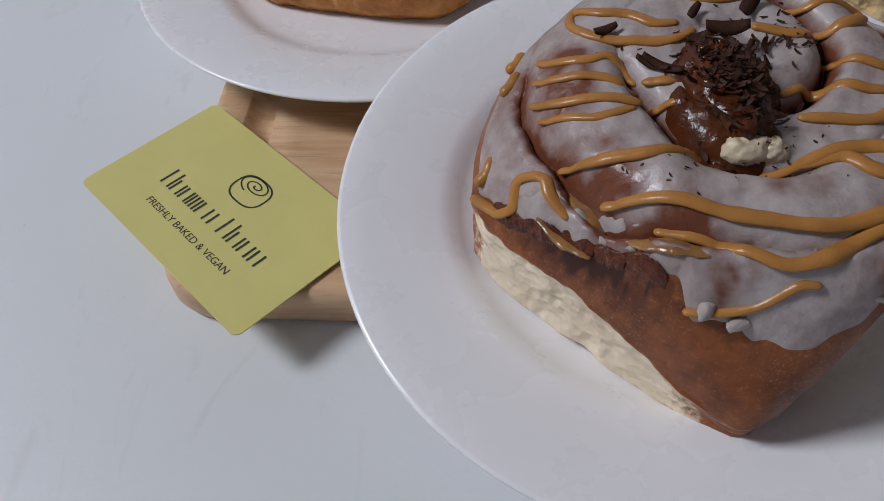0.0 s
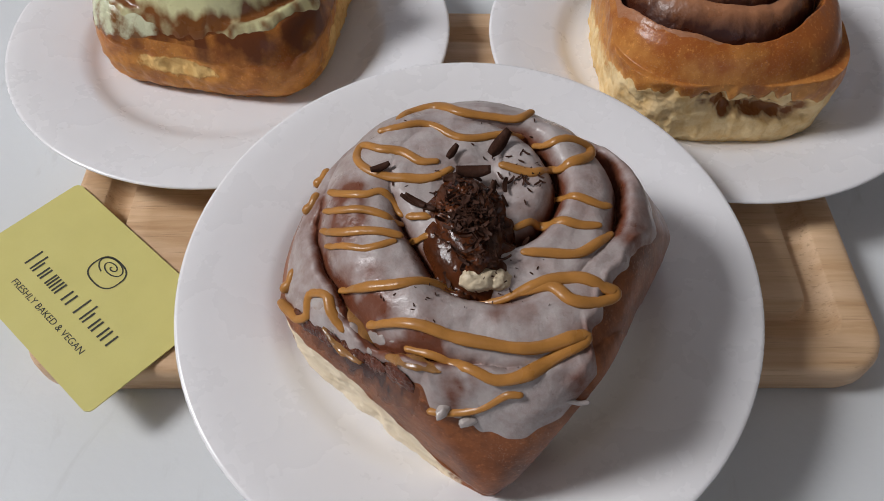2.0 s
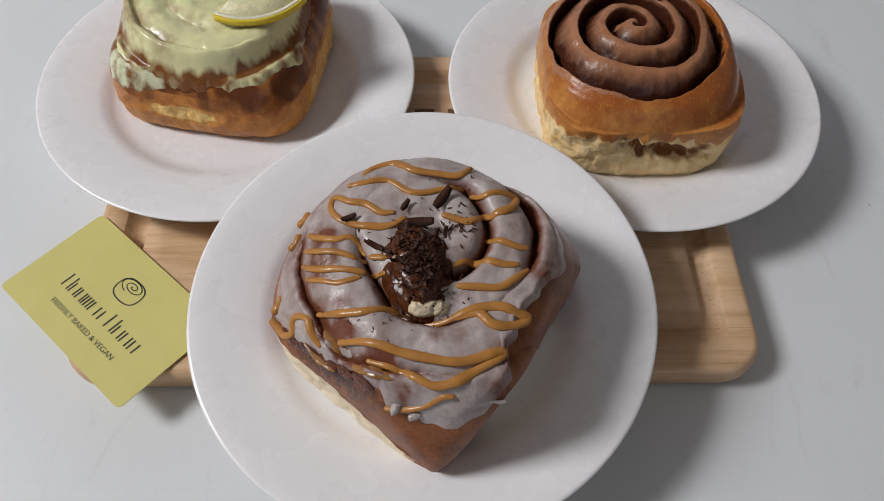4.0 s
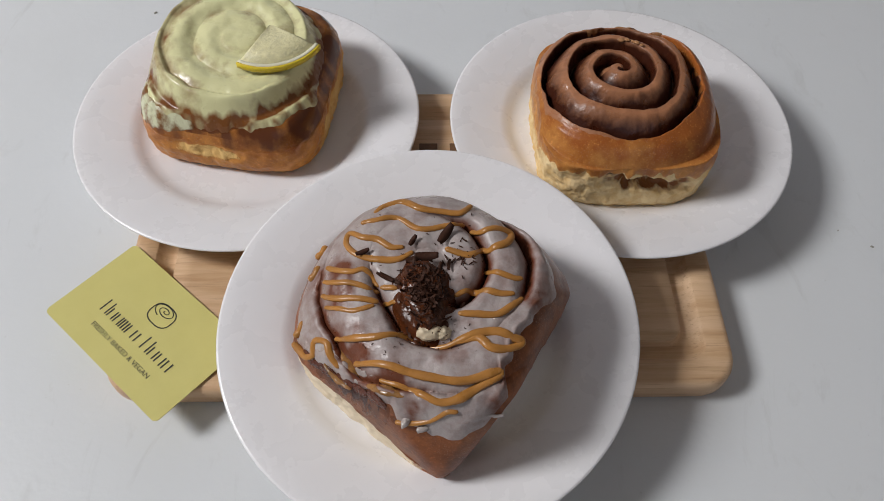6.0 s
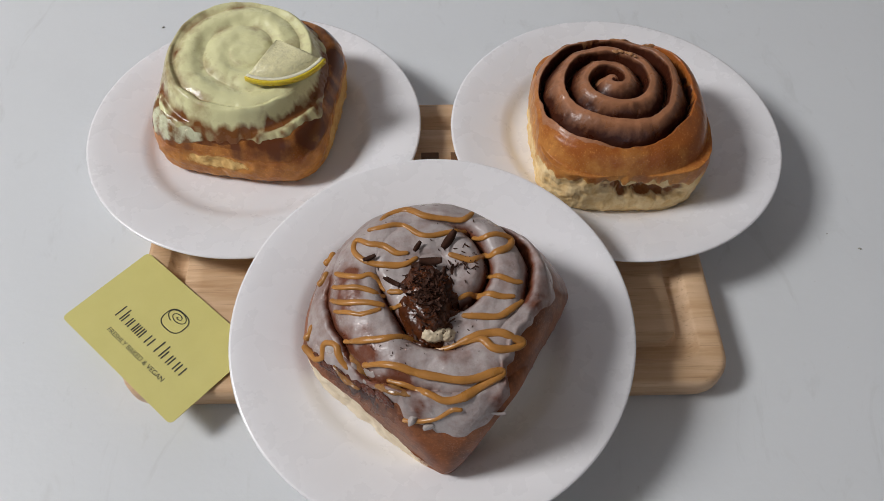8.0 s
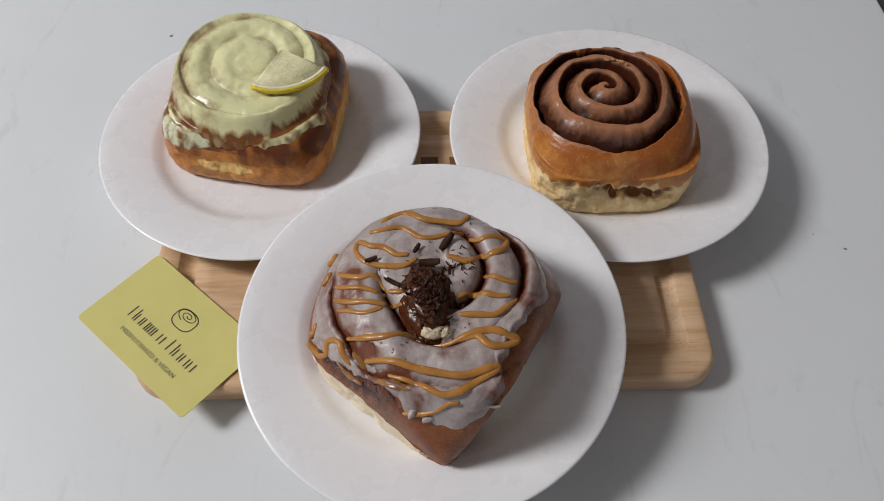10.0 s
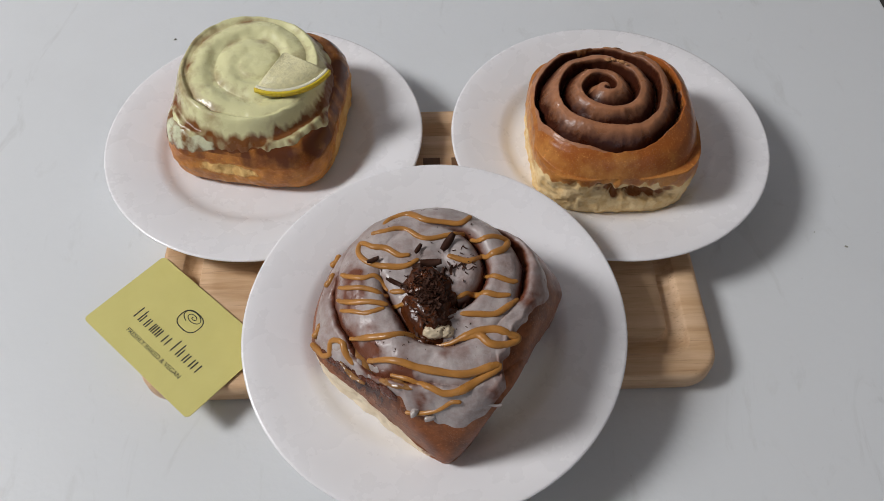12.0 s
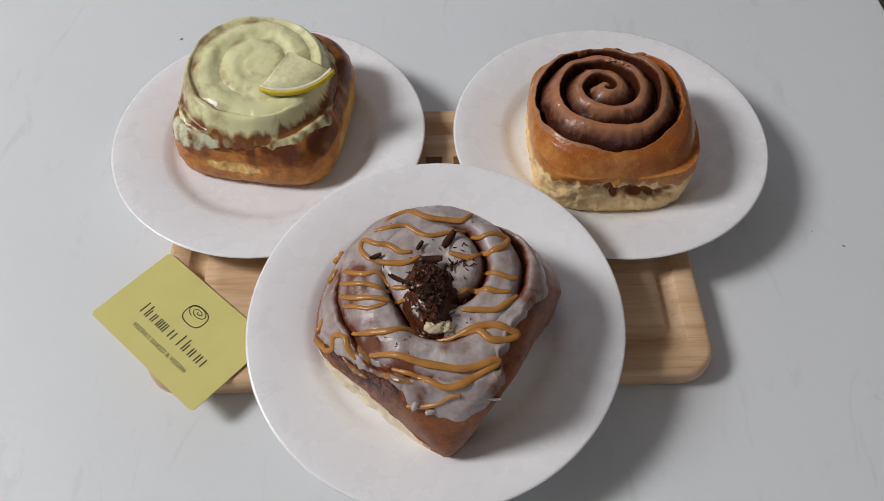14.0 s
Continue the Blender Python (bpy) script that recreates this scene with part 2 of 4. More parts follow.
GLAZE_FLAKE = make_icing_mat("dried_sugar_glaze", (0.40, 0.20, 0.09), (0.16, 0.055, 0.02), 0.5, 1.3, 0.25, 200.0, 0.0, 0.0006, 0.4)
CARAMEL = make_plain("biscuit_caramel_spread", (0.44, 0.195, 0.045), 0.32, 0.25, 120.0, 0.0003, Coat_Weight=0.1, Coat_Roughness=0.15, Specular_IOR_Level=0.3)
CHOCOLATE = make_plain("dark_chocolate", (0.055, 0.023, 0.014), 0.6, 0.4, 400.0, Specular_IOR_Level=0.12)
SYRUP = make_plain("dark_caramel_syrup", (0.10, 0.027, 0.008), 0.26, 0.6, 150.0, 0.0006, Coat_Weight=0.1, Coat_Roughness=0.15, Specular_IOR_Level=0.3)
MARSHMALLOW = make_plain("marshmallow", (0.66, 0.54, 0.37), 0.5, 0.2, 150.0, 0.0006)
PEEL = make_plain("lemon_peel", (0.78, 0.58, 0.03), 0.3, 0.15, 300.0, 0.0004)
PITH = make_plain("lemon_pith", (0.76, 0.72, 0.54), 0.5, 0.1, 300.0)
PULP = make_plain("lemon_pulp", (0.80, 0.74, 0.44), 0.30, 0.22, 240.0, 0.0005)
AMBER = make_plain("amber_caramel_glaze", (0.33, 0.155, 0.045), 0.25, 0.4, 160.0, 0.0004, Coat_Weight=0.3, Coat_Roughness=0.1)
CRUMB = make_plain("brown_crumb", (0.28, 0.12, 0.04), 0.7, 0.4, 900.0)
GREY_CRUMB = make_plain("grey_crumb", (0.34, 0.33, 0.28), 0.7, 0.3, 900.0)

# ---------------------------------------------------------------- room and table
SLANT = -8.1
# Unseen room: walls and ceiling are added to bounce light back as fill.
X0, X1, Y0, Y1, Z0, Z1 = -1.8, 2.2, -2.0, 1.8, -0.75, 2.35


def wall_with_opening(name, axis, at, a0, a1, thick, hole):
    """A wall across x or y, with one rectangular opening (a-range, z-range) through it."""
    h0, h1, g0, g1 = hole
    bm = bmesh.new()
    for b0, b1, c0, c1 in ((a0, h0, Z0, Z1), (h1, a1, Z0, Z1), (h0, h1, Z0, g0), (h0, h1, g1, Z1)):
        q = box_bm(at, at + thick, b0, b1, c0, c1) if axis == "x" else box_bm(b0, b1, at, at + thick, c0, c1)
        me = bpy.data.meshes.new("t")
        q.to_mesh(me)
        q.free()
        bm.from_mesh(me)
        bpy.data.meshes.remove(me)
    return tagged(part(name, bm, WALL, smooth=False), "unseen plain white plaster wall with a lamp opening, added for bounce light", "wall", kind="structure")


wall_with_opening("wall_west", "x", X0 - 0.12, Y0, Y1, 0.12, (0.05, 0.85, 1.30, 2.18))
# These two openings only hold the added fill lamps.
wall_with_opening("wall_south", "y", Y0 - 0.12, X0 - 0.12, X1 + 0.12, 0.12, (-0.5, 1.1, 0.3, 1.4))
wall_with_opening("wall_north", "y", Y1, X0 - 0.12, X1 + 0.12, 0.12, (-0.4, 0.8, 0.5, 1.3))
tagged(part("wall_east", box_bm(X1, X1 + 0.12, Y0, Y1, Z0, Z1), WALL, smooth=False), "unseen plain white plaster wall, added for bounce light", "wall", kind="structure")
tagged(part("floor", box_bm(X0 - 0.12, X1 + 0.12, Y0 - 0.12, Y1 + 0.12, Z0 - 0.1, Z0), FLOOR, smooth=False), "plain grey floor under the table", "floor", kind="structure")
tagged(part("ceiling", box_bm(X0 - 0.12, X1 + 0.12, Y0 - 0.12, Y1 + 0.12, Z1, Z1 + 0.1), WALL, smooth=False), "unseen plain white ceiling, added for bounce light", "ceiling", kind="structure")

table = rigid("table", pose(0, 0, 0, 0, 0, SLANT), "white laminate table with faint scuffs and specks", "table")
TX = 0.415
part("tabletop", box_bm(-0.75, TX, -0.70, 0.72, -0.03, 0.0, 0.0015), TABLE, table, smooth=False)
part("edge_strip", box_bm(TX, TX + 0.012, -0.70, 0.72, -0.03, -0.001, 0.001), TRIM, table, "dark strip along the table's edge", smooth=False)
for lx, ly in ((-0.70, -0.65), (-0.70, 0.67), (TX - 0.05, -0.65), (TX - 0.05, 0.67)):
    part("leg", box_bm(lx - 0.025, lx + 0.025, ly - 0.025, ly + 0.025, Z0, -0.03, 0.003), TABLE, table, smooth=False)

# ---------------------------------------------------------------- chopping board
BOARD_T = 0.016
board = rigid("chopping_board", pose(0.0840, 0.2172, 0.0, 0, 0, SLANT), "pale wooden chopping board with rounded corners and a juice groove", "chopping board")


def rounded_rect(hx, hy, r, n=8):
    pts = []
    for cx, cy, a0 in ((hx - r, hy - r, 0), (-hx + r, hy - r, 90), (-hx + r, -hy + r, 180), (hx - r, -hy + r, 270)):
        for k in range(n + 1):
            a = radians(a0 + 90 * k / n)
            pts.append((cx + r * math.cos(a), cy + r * math.sin(a)))
    return pts


def board_bm():
    hx, hy, r = 0.1540, 0.1004, 0.018
    rings = []
    for inset, z in ((0.004, 0.0), (0.001, 0.0015), (0, 0.005), (0, 0.0122), (0.0006, 0.0143), (0.0018, 0.0156), (0.0034, BOARD_T), (0.0128, BOARD_T), (0.0136, 0.0154), (0.0152, 0.0138),
                     (0.0176, 0.0120), (0.0200, 0.0112), (0.0222, 0.0112), (0.0234, 0.0120), (0.0241, 0.0150), (0.0246, BOARD_T), (0.034, BOARD_T), (0.06, BOARD_T)):
        rings.append([(x, y, z) for x, y in rounded_rect(hx - inset, hy - inset, max(0.0085, r - inset * 0.55))])
    bm = grid_bm(rings, True, (0, 0, 0), (0, 0, BOARD_T))
    bmesh.ops.recalc_face_normals(bm, faces=bm.faces[:])
    return bm


part("board", board_bm(), WOOD, board)
for bx in (-0.014, 0.004, 0.022):
    bm = box_bm(bx - 0.0055, bx + 0.0055, 0.048, 0.057, BOARD_T - 0.001, BOARD_T + 0.0002, 0.0005)
    part("burnt_mark", bm, BURNT, board, "dark burnt-in mark", smooth=False)

# ---------------------------------------------------------------- plates
PLATE_R, PLATE_H = 0.0987, 0.0155


def plate_bm():
    prof = [(0, 0.0030), (0.046, 0.0028), (0.0475, 0.0), (0.0505, 0.0), (0.052, 0.0022), (0.062, 0.0050), (0.068, 0.0078), (0.085, 0.0112), (0.0970, 0.0138), (0.0984, 0.0145), (PLATE_R, 0.0150),
            (0.0983, 0.0156), (0.0972, 0.0157), (0.090, 0.0149), (0.080, 0.0132), (0.070, 0.0116), (0.0665, 0.0106), (0.0635, 0.0084), (0.0605, 0.0068), (0.057, 0.0060), (0.050, 0.0056), (0.025, 0.0055), (0, 0.0055)]
    return lathe(prof)


PLATE = part("plate", plate_bm(), CERAMIC)
tagged(PLATE, "round white ceramic side plate under a lemon bun", "plate", "plates under the buns")
PLATE.matrix_world = pose(-0.0053, 0.2986, BOARD_T)
p3 = copy_thing(PLATE, pose(0.2070, 0.2623, BOARD_T))
tagged(p3, "round white ceramic side plate under a cinnamon roll")


def tilted(x, y, z, nx, ny, yaw=0.0):
    up = Vector((nx, ny, 1)).normalized()
    return Matrix.Translation((x, y, z)) @ Vector((0, 0, 1)).rotation_difference(up).to_matrix().to_4x4() @ pose(0, 0, 0, 0, 0, yaw)


FRONT = tilted(0.0756, 0.1411, 0.0395, -0.0447, -0.0984) @ pose(0, 0, -0.0155)
p1 = copy_thing(PLATE, FRONT)
tagged(p1, "round white ceramic side plate propped on the other plates' rims")

# ---------------------------------------------------------------- card
card = rigid("business_card", pose(-0.1102, 0.1868, 0.0168, 0, 0, -50.4), "yellow business card with dark print lying on the board's corner", "card")


def flat_bm(outline, z0, z1):
    bm = bmesh.new()
    lo, hi = [bm.verts.new((x, y, z0)) for x, y in outline], [bm.verts.new((x, y, z1)) for x, y in outline]
    bm.faces.new(hi)
    bm.faces.new(lo[::-1])
    for i in range(len(lo)):
        k = (i + 1) % len(lo)
        bm.faces.new((lo[i], lo[k], hi[k], hi[i]))
    return bm


part("sheet", flat_bm([(x + 0.0428, y + 0.0273) for x, y in rounded_rect(0.0448, 0.0273, 0.0028)], 0, 0.0005), CARD, card, smooth=False)
def stroke(pts, width, z=0.00062, name="stroke"):
    """A thin printed line: a flat ribbon a hair above the card."""
    path = smooth_line([(x, y, z) for x, y in pts], 0.0004)
    rows = []
    for i, c in enumerate(path):
        t = path[min(i + 1, len(path) - 1)] - path[max(i - 1, 0)]
        side = Vector((-t.y, t.x, 0)).normalized() * width / 2
        rows.append([c + side, c - side])
    return part(name, grid_bm(rows, False), INK, card, "dark printed line", smooth=False)


# The maker's mark: a plain outline of a coiled bun, and the name as plain bars
IX, IY = 0.0441, 0.0370
stroke([(IX + 0.0074 * math.copysign(abs(math.cos(a)) ** 0.75, math.cos(a)), IY + 0.0058 * math.copysign(abs(math.sin(a)) ** 0.75, math.sin(a))) for a in [k * math.pi / 20 for k in range(41)]], 0.00062, name="mark_outline")
stroke([(IX - 0.0002 + (0.0004 + 0.00046 * a) * math.cos(a + 2.6), IY + 0.0024 + (0.0003 + 0.00024 * a) * math.sin(a + 2.6)) for a in [k * 0.3 for k in range(49)]], 0.0005, name="mark_coil")
for u0, u1, v1 in ((0.0180, 0.0216, 0.0262), (0.0232, 0.0266, 0.0240), (0.0282, 0.0314, 0.0240), (0.0328, 0.0344, 0.0240), (0.0362, 0.0378, 0.0240), (0.0422, 0.0450, 0.0240),
                   (0.0502, 0.0542, 0.0262), (0.0560, 0.0596, 0.0240), (0.0614, 0.0650, 0.0240), (0.0670, 0.0702, 0.0240)):
    stroke([(u0, 0.0187), (u0, v1)], 0.00085, name="name_bar")
    stroke([(u1, 0.0187), (u1, v1)], 0.00085, name="name_bar")
words = bpy.data.curves.new("slogan", "FONT")
words.body, words.size, words.extrude = "FRESHLY BAKED & VEGAN", 0.0036, 0.00004
words.materials.append(INK)
slogan = new("slogan", words)
slogan.parent, slogan.location = card, (0.0216, 0.0108, 0.00056)
slogan.scale = (1.07, 1.0, 1.0)
slogan["label"] = "dark printed slogan"


# ---------------------------------------------------------------- buns
def wrap(a):
    return (a + math.pi) % (2 * math.pi) - math.pi


def bump_at(theta, deg, width):
    """A smooth hump of height 1 round a direction, in degrees."""
    d = math.degrees(abs(wrap(theta - radians(deg))))
    return math.exp(-(d / width) ** 2)


class Bun:
    """A square-baked roll: a rounded-square foot, a rim height by direction, a domed top with a coiled crease."""

    def __init__(self, half, turn, power, rim, crown, steep, centre, pitch, start, depth, coil_edge, foot=None, swell=0.0, seed=0.0, ledge=0.0, ledge_r=1.0, groove=0.17, faces=(), round_top=0.0, undercut=None, tilt=0.0,
                 relief=None, gain=None, disc=None, chamfer=None, bend=None):
        self.half, self.turn, self.power, self.rim, self.crown, self.steep = half, radians(turn), power, rim, crown, steep
        self.ledge, self.ledge_r, self.groove, self.faces, self.round_top, self.undercut, self.tilt = ledge, ledge_r, groove, faces, round_top, undercut, tilt
        self.centre, self.pitch, self.start, self.depth, self.coil_edge = centre, pitch, start, depth, coil_edge
        self.foot, self.swell, self.seed = foot, swell, seed
        self.relief, self.gain, self.disc = relief, gain, disc or (*centre, 1.0)
        self.chamfer, self.bend, self.torn = chamfer, bend, 0.003 if faces else 0.008

    def radius(self, th):
        a = th - self.turn
        if self.faces:
            r = sum(max(0.0, math.cos(th - radians(d))) ** self.power / k ** self.power for d, k in self.faces) ** (-1 / self.power)
            return r * (1 + 0.010 * fbm(math.cos(th) * 3, math.sin(th) * 3, self.seed))
        r = self.half / (abs(math.cos(a)) ** self.power + abs(math.sin(a)) ** self.power) ** (1 / self.power)
        return r * (self.foot(th) if self.foot else 1.0) * (1 + 0.012 * fbm(math.cos(th) * 3, math.sin(th) * 3, self.seed))

    def soft(self, th):
        """The outline with its corners eased, for the contours of the top."""
        return sum(max(0.0, math.cos(th - radians(d))) ** 5 / k ** 5 for d, k in self.faces) ** -0.2 * 1.10

    def coil(self, x, y):
        """Turns counted outwards across the coil, and the distance from its centre."""
        dx, dy = x - self.centre[0], y - self.centre[1]
        r = math.hypot(dx, dy) * (1 + 0.05 * fbm(x * 45, y * 45, self.seed + 3, 2) + 0.008 * fbm(x * 240, y * 240, self.seed, 2))
        a = math.atan2(dy, dx)
        return (r - self.start) / self.pitch - a / (2 * math.pi) + (self.bend(a, r) if self.bend else 0.0), r

    def strength(self, turns, x, y):
        """How open the crease nearest to this place is, 0 to 1."""
        if not self.gain:
            return 1.0
        n = round(turns)
        table = self.gain.get(n)
        if table is None:
            return 0.0
        a = math.degrees(math.atan2(y - self.centre[1], x - self.centre[0]))
        return float(np.interp(a, [p for p, _ in table], [q for _, q in table]))

    def off_disc(self, x, y):
        """Distance from the middle of the raised coil, longer towards its flattened front."""
        cx, cy, k = self.disc
        return math.hypot(x - cx, (y - cy) * (k if y < cy else 1.0))

    def top(self, x, y, fill=0.0):
        """Height of the top surface; fill 0..1 levels the creases (icing)."""
        th = math.atan2(y, x)
        s = min(1.0, math.hypot(x, y) / self.radius(th))
        low = self.rim(th)
        if self.faces:
            e = math.hypot(x, y) / self.soft(th)
            s = min(1.0, e + (s - e) * s ** 7)
        if self.round_top:
            d = math.hypot(x - 0.4 * self.centre[0], y - 0.4 * self.centre[1]) / (self.half * 1.06)
            s = min(1.0, (1 - self.round_top) * s + self.round_top * d)
        z = low + (self.crown - low) * (1 - s ** self.steep(th)) + self.tilt * y * (1 - s ** 8)
        turns, r = self.coil(x, y)
        f = turns - math.floor(turns)
        if self.relief:
            prof, slope = self.relief(f), 0.0
        else:
            prof, slope = 1 - abs(2 * f - 1) ** 3.6, 0.22 * (0.5 - f)
        over = r - self.coil_edge
        fade = 1.0 if over < 0 else max(0.0, 1 - over / 0.002)
        if r < self.start:
            fade *= (r / self.start) ** 2
        z += self.depth * fade * self.strength(turns, x, y) * ((prof - 1) * (1 - 0.62 * fill) + slope)
        r = self.off_disc(x, y)
        if r > self.ledge_r - 0.006:
            q = min(1.0, (r - self.ledge_r + 0.006) / 0.0075)
            z -= self.ledge * q * q * (3 - 2 * q) * (1 - s ** 16)
        if self.chamfer:
            a, far, low, rise = self.chamfer
            cut = low + rise * (far - x * math.cos(radians(a)) - y * math.sin(radians(a)))
            gap = max(0.0, 1 - abs(z - cut) / 0.006)
            z = min(z, cut) - 0.0015 * gap * gap
        z += 0.0012 * fbm(x * 70, y * 70, self.seed) * (1 - 0.5 * fill) * (1 - s ** 5)
        if not self.faces and s > 0.86:
            z -= 0.0055 * ((s - 0.86) / 0.14) ** 2.2
        return z

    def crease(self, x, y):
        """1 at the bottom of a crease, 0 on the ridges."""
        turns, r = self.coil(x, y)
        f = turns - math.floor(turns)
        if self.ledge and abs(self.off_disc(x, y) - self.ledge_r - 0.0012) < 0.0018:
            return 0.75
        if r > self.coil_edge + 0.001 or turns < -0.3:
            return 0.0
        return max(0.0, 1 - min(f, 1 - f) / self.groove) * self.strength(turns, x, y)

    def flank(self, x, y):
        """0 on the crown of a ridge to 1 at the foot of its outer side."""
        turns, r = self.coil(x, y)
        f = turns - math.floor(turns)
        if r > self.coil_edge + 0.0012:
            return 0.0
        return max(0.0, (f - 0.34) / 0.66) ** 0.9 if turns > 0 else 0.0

    def body(self, crust, rough=0.0012, hollow=None, sticky=None, seg=360, rings=130, side=44):
        """The bread. crust(theta, u): 0 torn crumb to 1 baked skin, u from 0 at the top of the side to 1 at the foot."""
        rows, cr, ce = [], [], []
        for j in range(1, rings + 1):
            s = 1 - (1 - j / rings) ** 1.5
            row, c1, c2 = [], [], []
            for i in range(seg):
                th = 2 * math.pi * i / seg
                r = self.radius(th) * s
                x, y = r * math.cos(th), r * math.sin(th)
                row.append((x, y, self.top(x, y)))
                c1.append(crust(th, s - 1.0001))
                c2.append(max(self.crease(x, y), sticky(th, s - 1) if sticky else 0.0))
            rows.append(row), cr.append(c1), ce.append(c2)
        for k in range(1, side + 1):
            u = k / side
            row, c1, c2 = [], [], []
            for i in range(seg):
                th = 2 * math.pi * i / seg
                x0, y0, z0 = rows[rings - 1][i]
                m = crust(th, u)
                torn = max(0.0, 1 - m)
                out = 1 + self.swell * math.sin(math.pi * min(1, u * 1.1)) - 0.05 * max(0, u - 0.85) / 0.15
                n = fbm(math.cos(th) * 9, math.sin(th) * 9, u * 3 + self.seed, 4)
                out += rough / self.half * n * (1 + 0.6 * torn) - 0.022 * torn * math.sin(math.pi * u)
                out += torn * self.torn * fbm(x0 * 210, y0 * 210, z0 * (1 - u) * 260 + self.seed, 3)
                out -= self.undercut(th) * u if self.undercut else 0.0
                pit = hollow(th, u) if hollow else 0.0
                out -= 0.16 * pit
                row.append((x0 * out, y0 * out, z0 * (1 - u) + 0.0004 * u))
                c1.append(m)
                c2.append(max(0.6 * pit * (0.5 + fbm(th * 9, u * 14, 3.0)), sticky(th, u) if sticky else 0.0))
            rows.append(row), cr.append(c1), ce.append(c2)
        bm = grid_bm(rows, True, (0, 0, self.top(0.0, 0.0)), (0, 0, 0.0004), {"crust": cr, "crease": ce})
        bmesh.ops.recalc_face_normals(bm, faces=bm.faces[:])
        return bm

    def icing(self, reach, fill, thick, thin, seg=640, rings=150):
        """A poured sheet over the top as far as reach(theta) of the radius, with a rounded lip."""
        rows, at = [], []
        for j in range(1, rings + 1):
            q = (j / rings) ** 0.9
            row, a = [], []
            for i in range(seg):
                th = 2 * math.pi * i / seg
                s = reach(th) * q
                r = self.radius(th) * s
                x, y = r * math.cos(th), r * math.sin(th)
                lip = max(0.0, 1 - q ** 22) ** 0.5 * (1 + 0.7 * math.exp(-((q - 0.95) / 0.035) ** 2))
                row.append((x, y, self.top(x, y, fill) + thick * (lip * 1.25 - 0.25) * (1 + 0.35 * fbm(x * 90, y * 90, self.seed + 9, 2))))
                a.append(thin(th, s, self.crease(x, y)))
            rows.append(row), at.append(a)
        bm = grid_bm(rows, True, (0, 0, self.top(0, 0, fill) + thick), None, {"thin": at})
        bmesh.ops.recalc_face_normals(bm, faces=bm.faces[:])
        return bm

    def patch(self, deg0, deg1, s0, s1, thick, fill=0.4, seg=70, rings=26):
        """A separate pool or smear of icing between two directions and two shares of the radius, thinning out at its uneven edge."""
        rows, at = [], []
        for j in range(rings + 1):
            v = j / rings
            row, a = [], []
            for i in range(seg + 1):
                u = i / seg
                th = radians(deg0 + (deg1 - deg0) * u)
                w = 1 + 0.35 * fbm(u * 6, v * 2, self.seed + 5, 3)
                s = (s0 + s1) / 2 + (s1 - s0) * (v - 0.5) * math.sin(math.pi * (0.06 + 0.88 * u)) ** 0.5 * w
                r = self.radius(th) * s
                x, y = r * math.cos(th), r * math.sin(th)
                lip = max(0.0, (1 - (2 * u - 1) ** 8) * (1 - (2 * v - 1) ** 6)) ** 0.5
                row.append((x, y, self.top(x, y, fill) - 0.0006 + thick * lip * (1 + 0.5 * fbm(x * 160, y * 160, 2.0, 2))))
                a.append(0.72 + 0.8 * (1 - lip) + 0.95 * fbm(x * 150, y * 150, 6.0, 2))
            rows.append(row), at.append(a)
        bm = grid_bm(rows, False, None, None, {"thin": at})
        bmesh.ops.recalc_face_normals(bm, faces=bm.faces[:])
        return bm


def lump_bm(rx, ry, rz, rough, seed, seg=40, rings=22):
    """A rounded, uneven lump that sits on its flat side."""
    rows = []
    for j in range(1, rings):
        a = math.pi * j / rings
        row = []
        for i in range(seg):
            t = 2 * math.pi * i / seg
            d = Vector((math.sin(a) * math.cos(t), math.sin(a) * math.sin(t), math.cos(a)))
            k = 1 + rough * fbm(d.x * 2.2 + seed, d.y * 2.2, d.z * 2.2, 3)
            row.append((d.x * rx * k, d.y * ry * k, d.z * rz * k))
        rows.append(row)
    bm = grid_bm(rows, True, (0, 0, rz), (0, 0, -rz))
    bmesh.ops.recalc_face_normals(bm, faces=bm.faces[:])
    return bm


PLATE_TOP = 0.0056


# ---- cinnamon roll
def roll_profile(f):
    """Across one turn of the coil, from its inner to its outer crease: a steep inner wall, a flat crown, a long outer flank."""
    if f < 0.17:
        return math.sin(f / 0.17 * math.pi / 2)
    return 1.0 if f < 0.33 else 1 - 0.95 * ((f - 0.33) / 0.67) ** 1.6


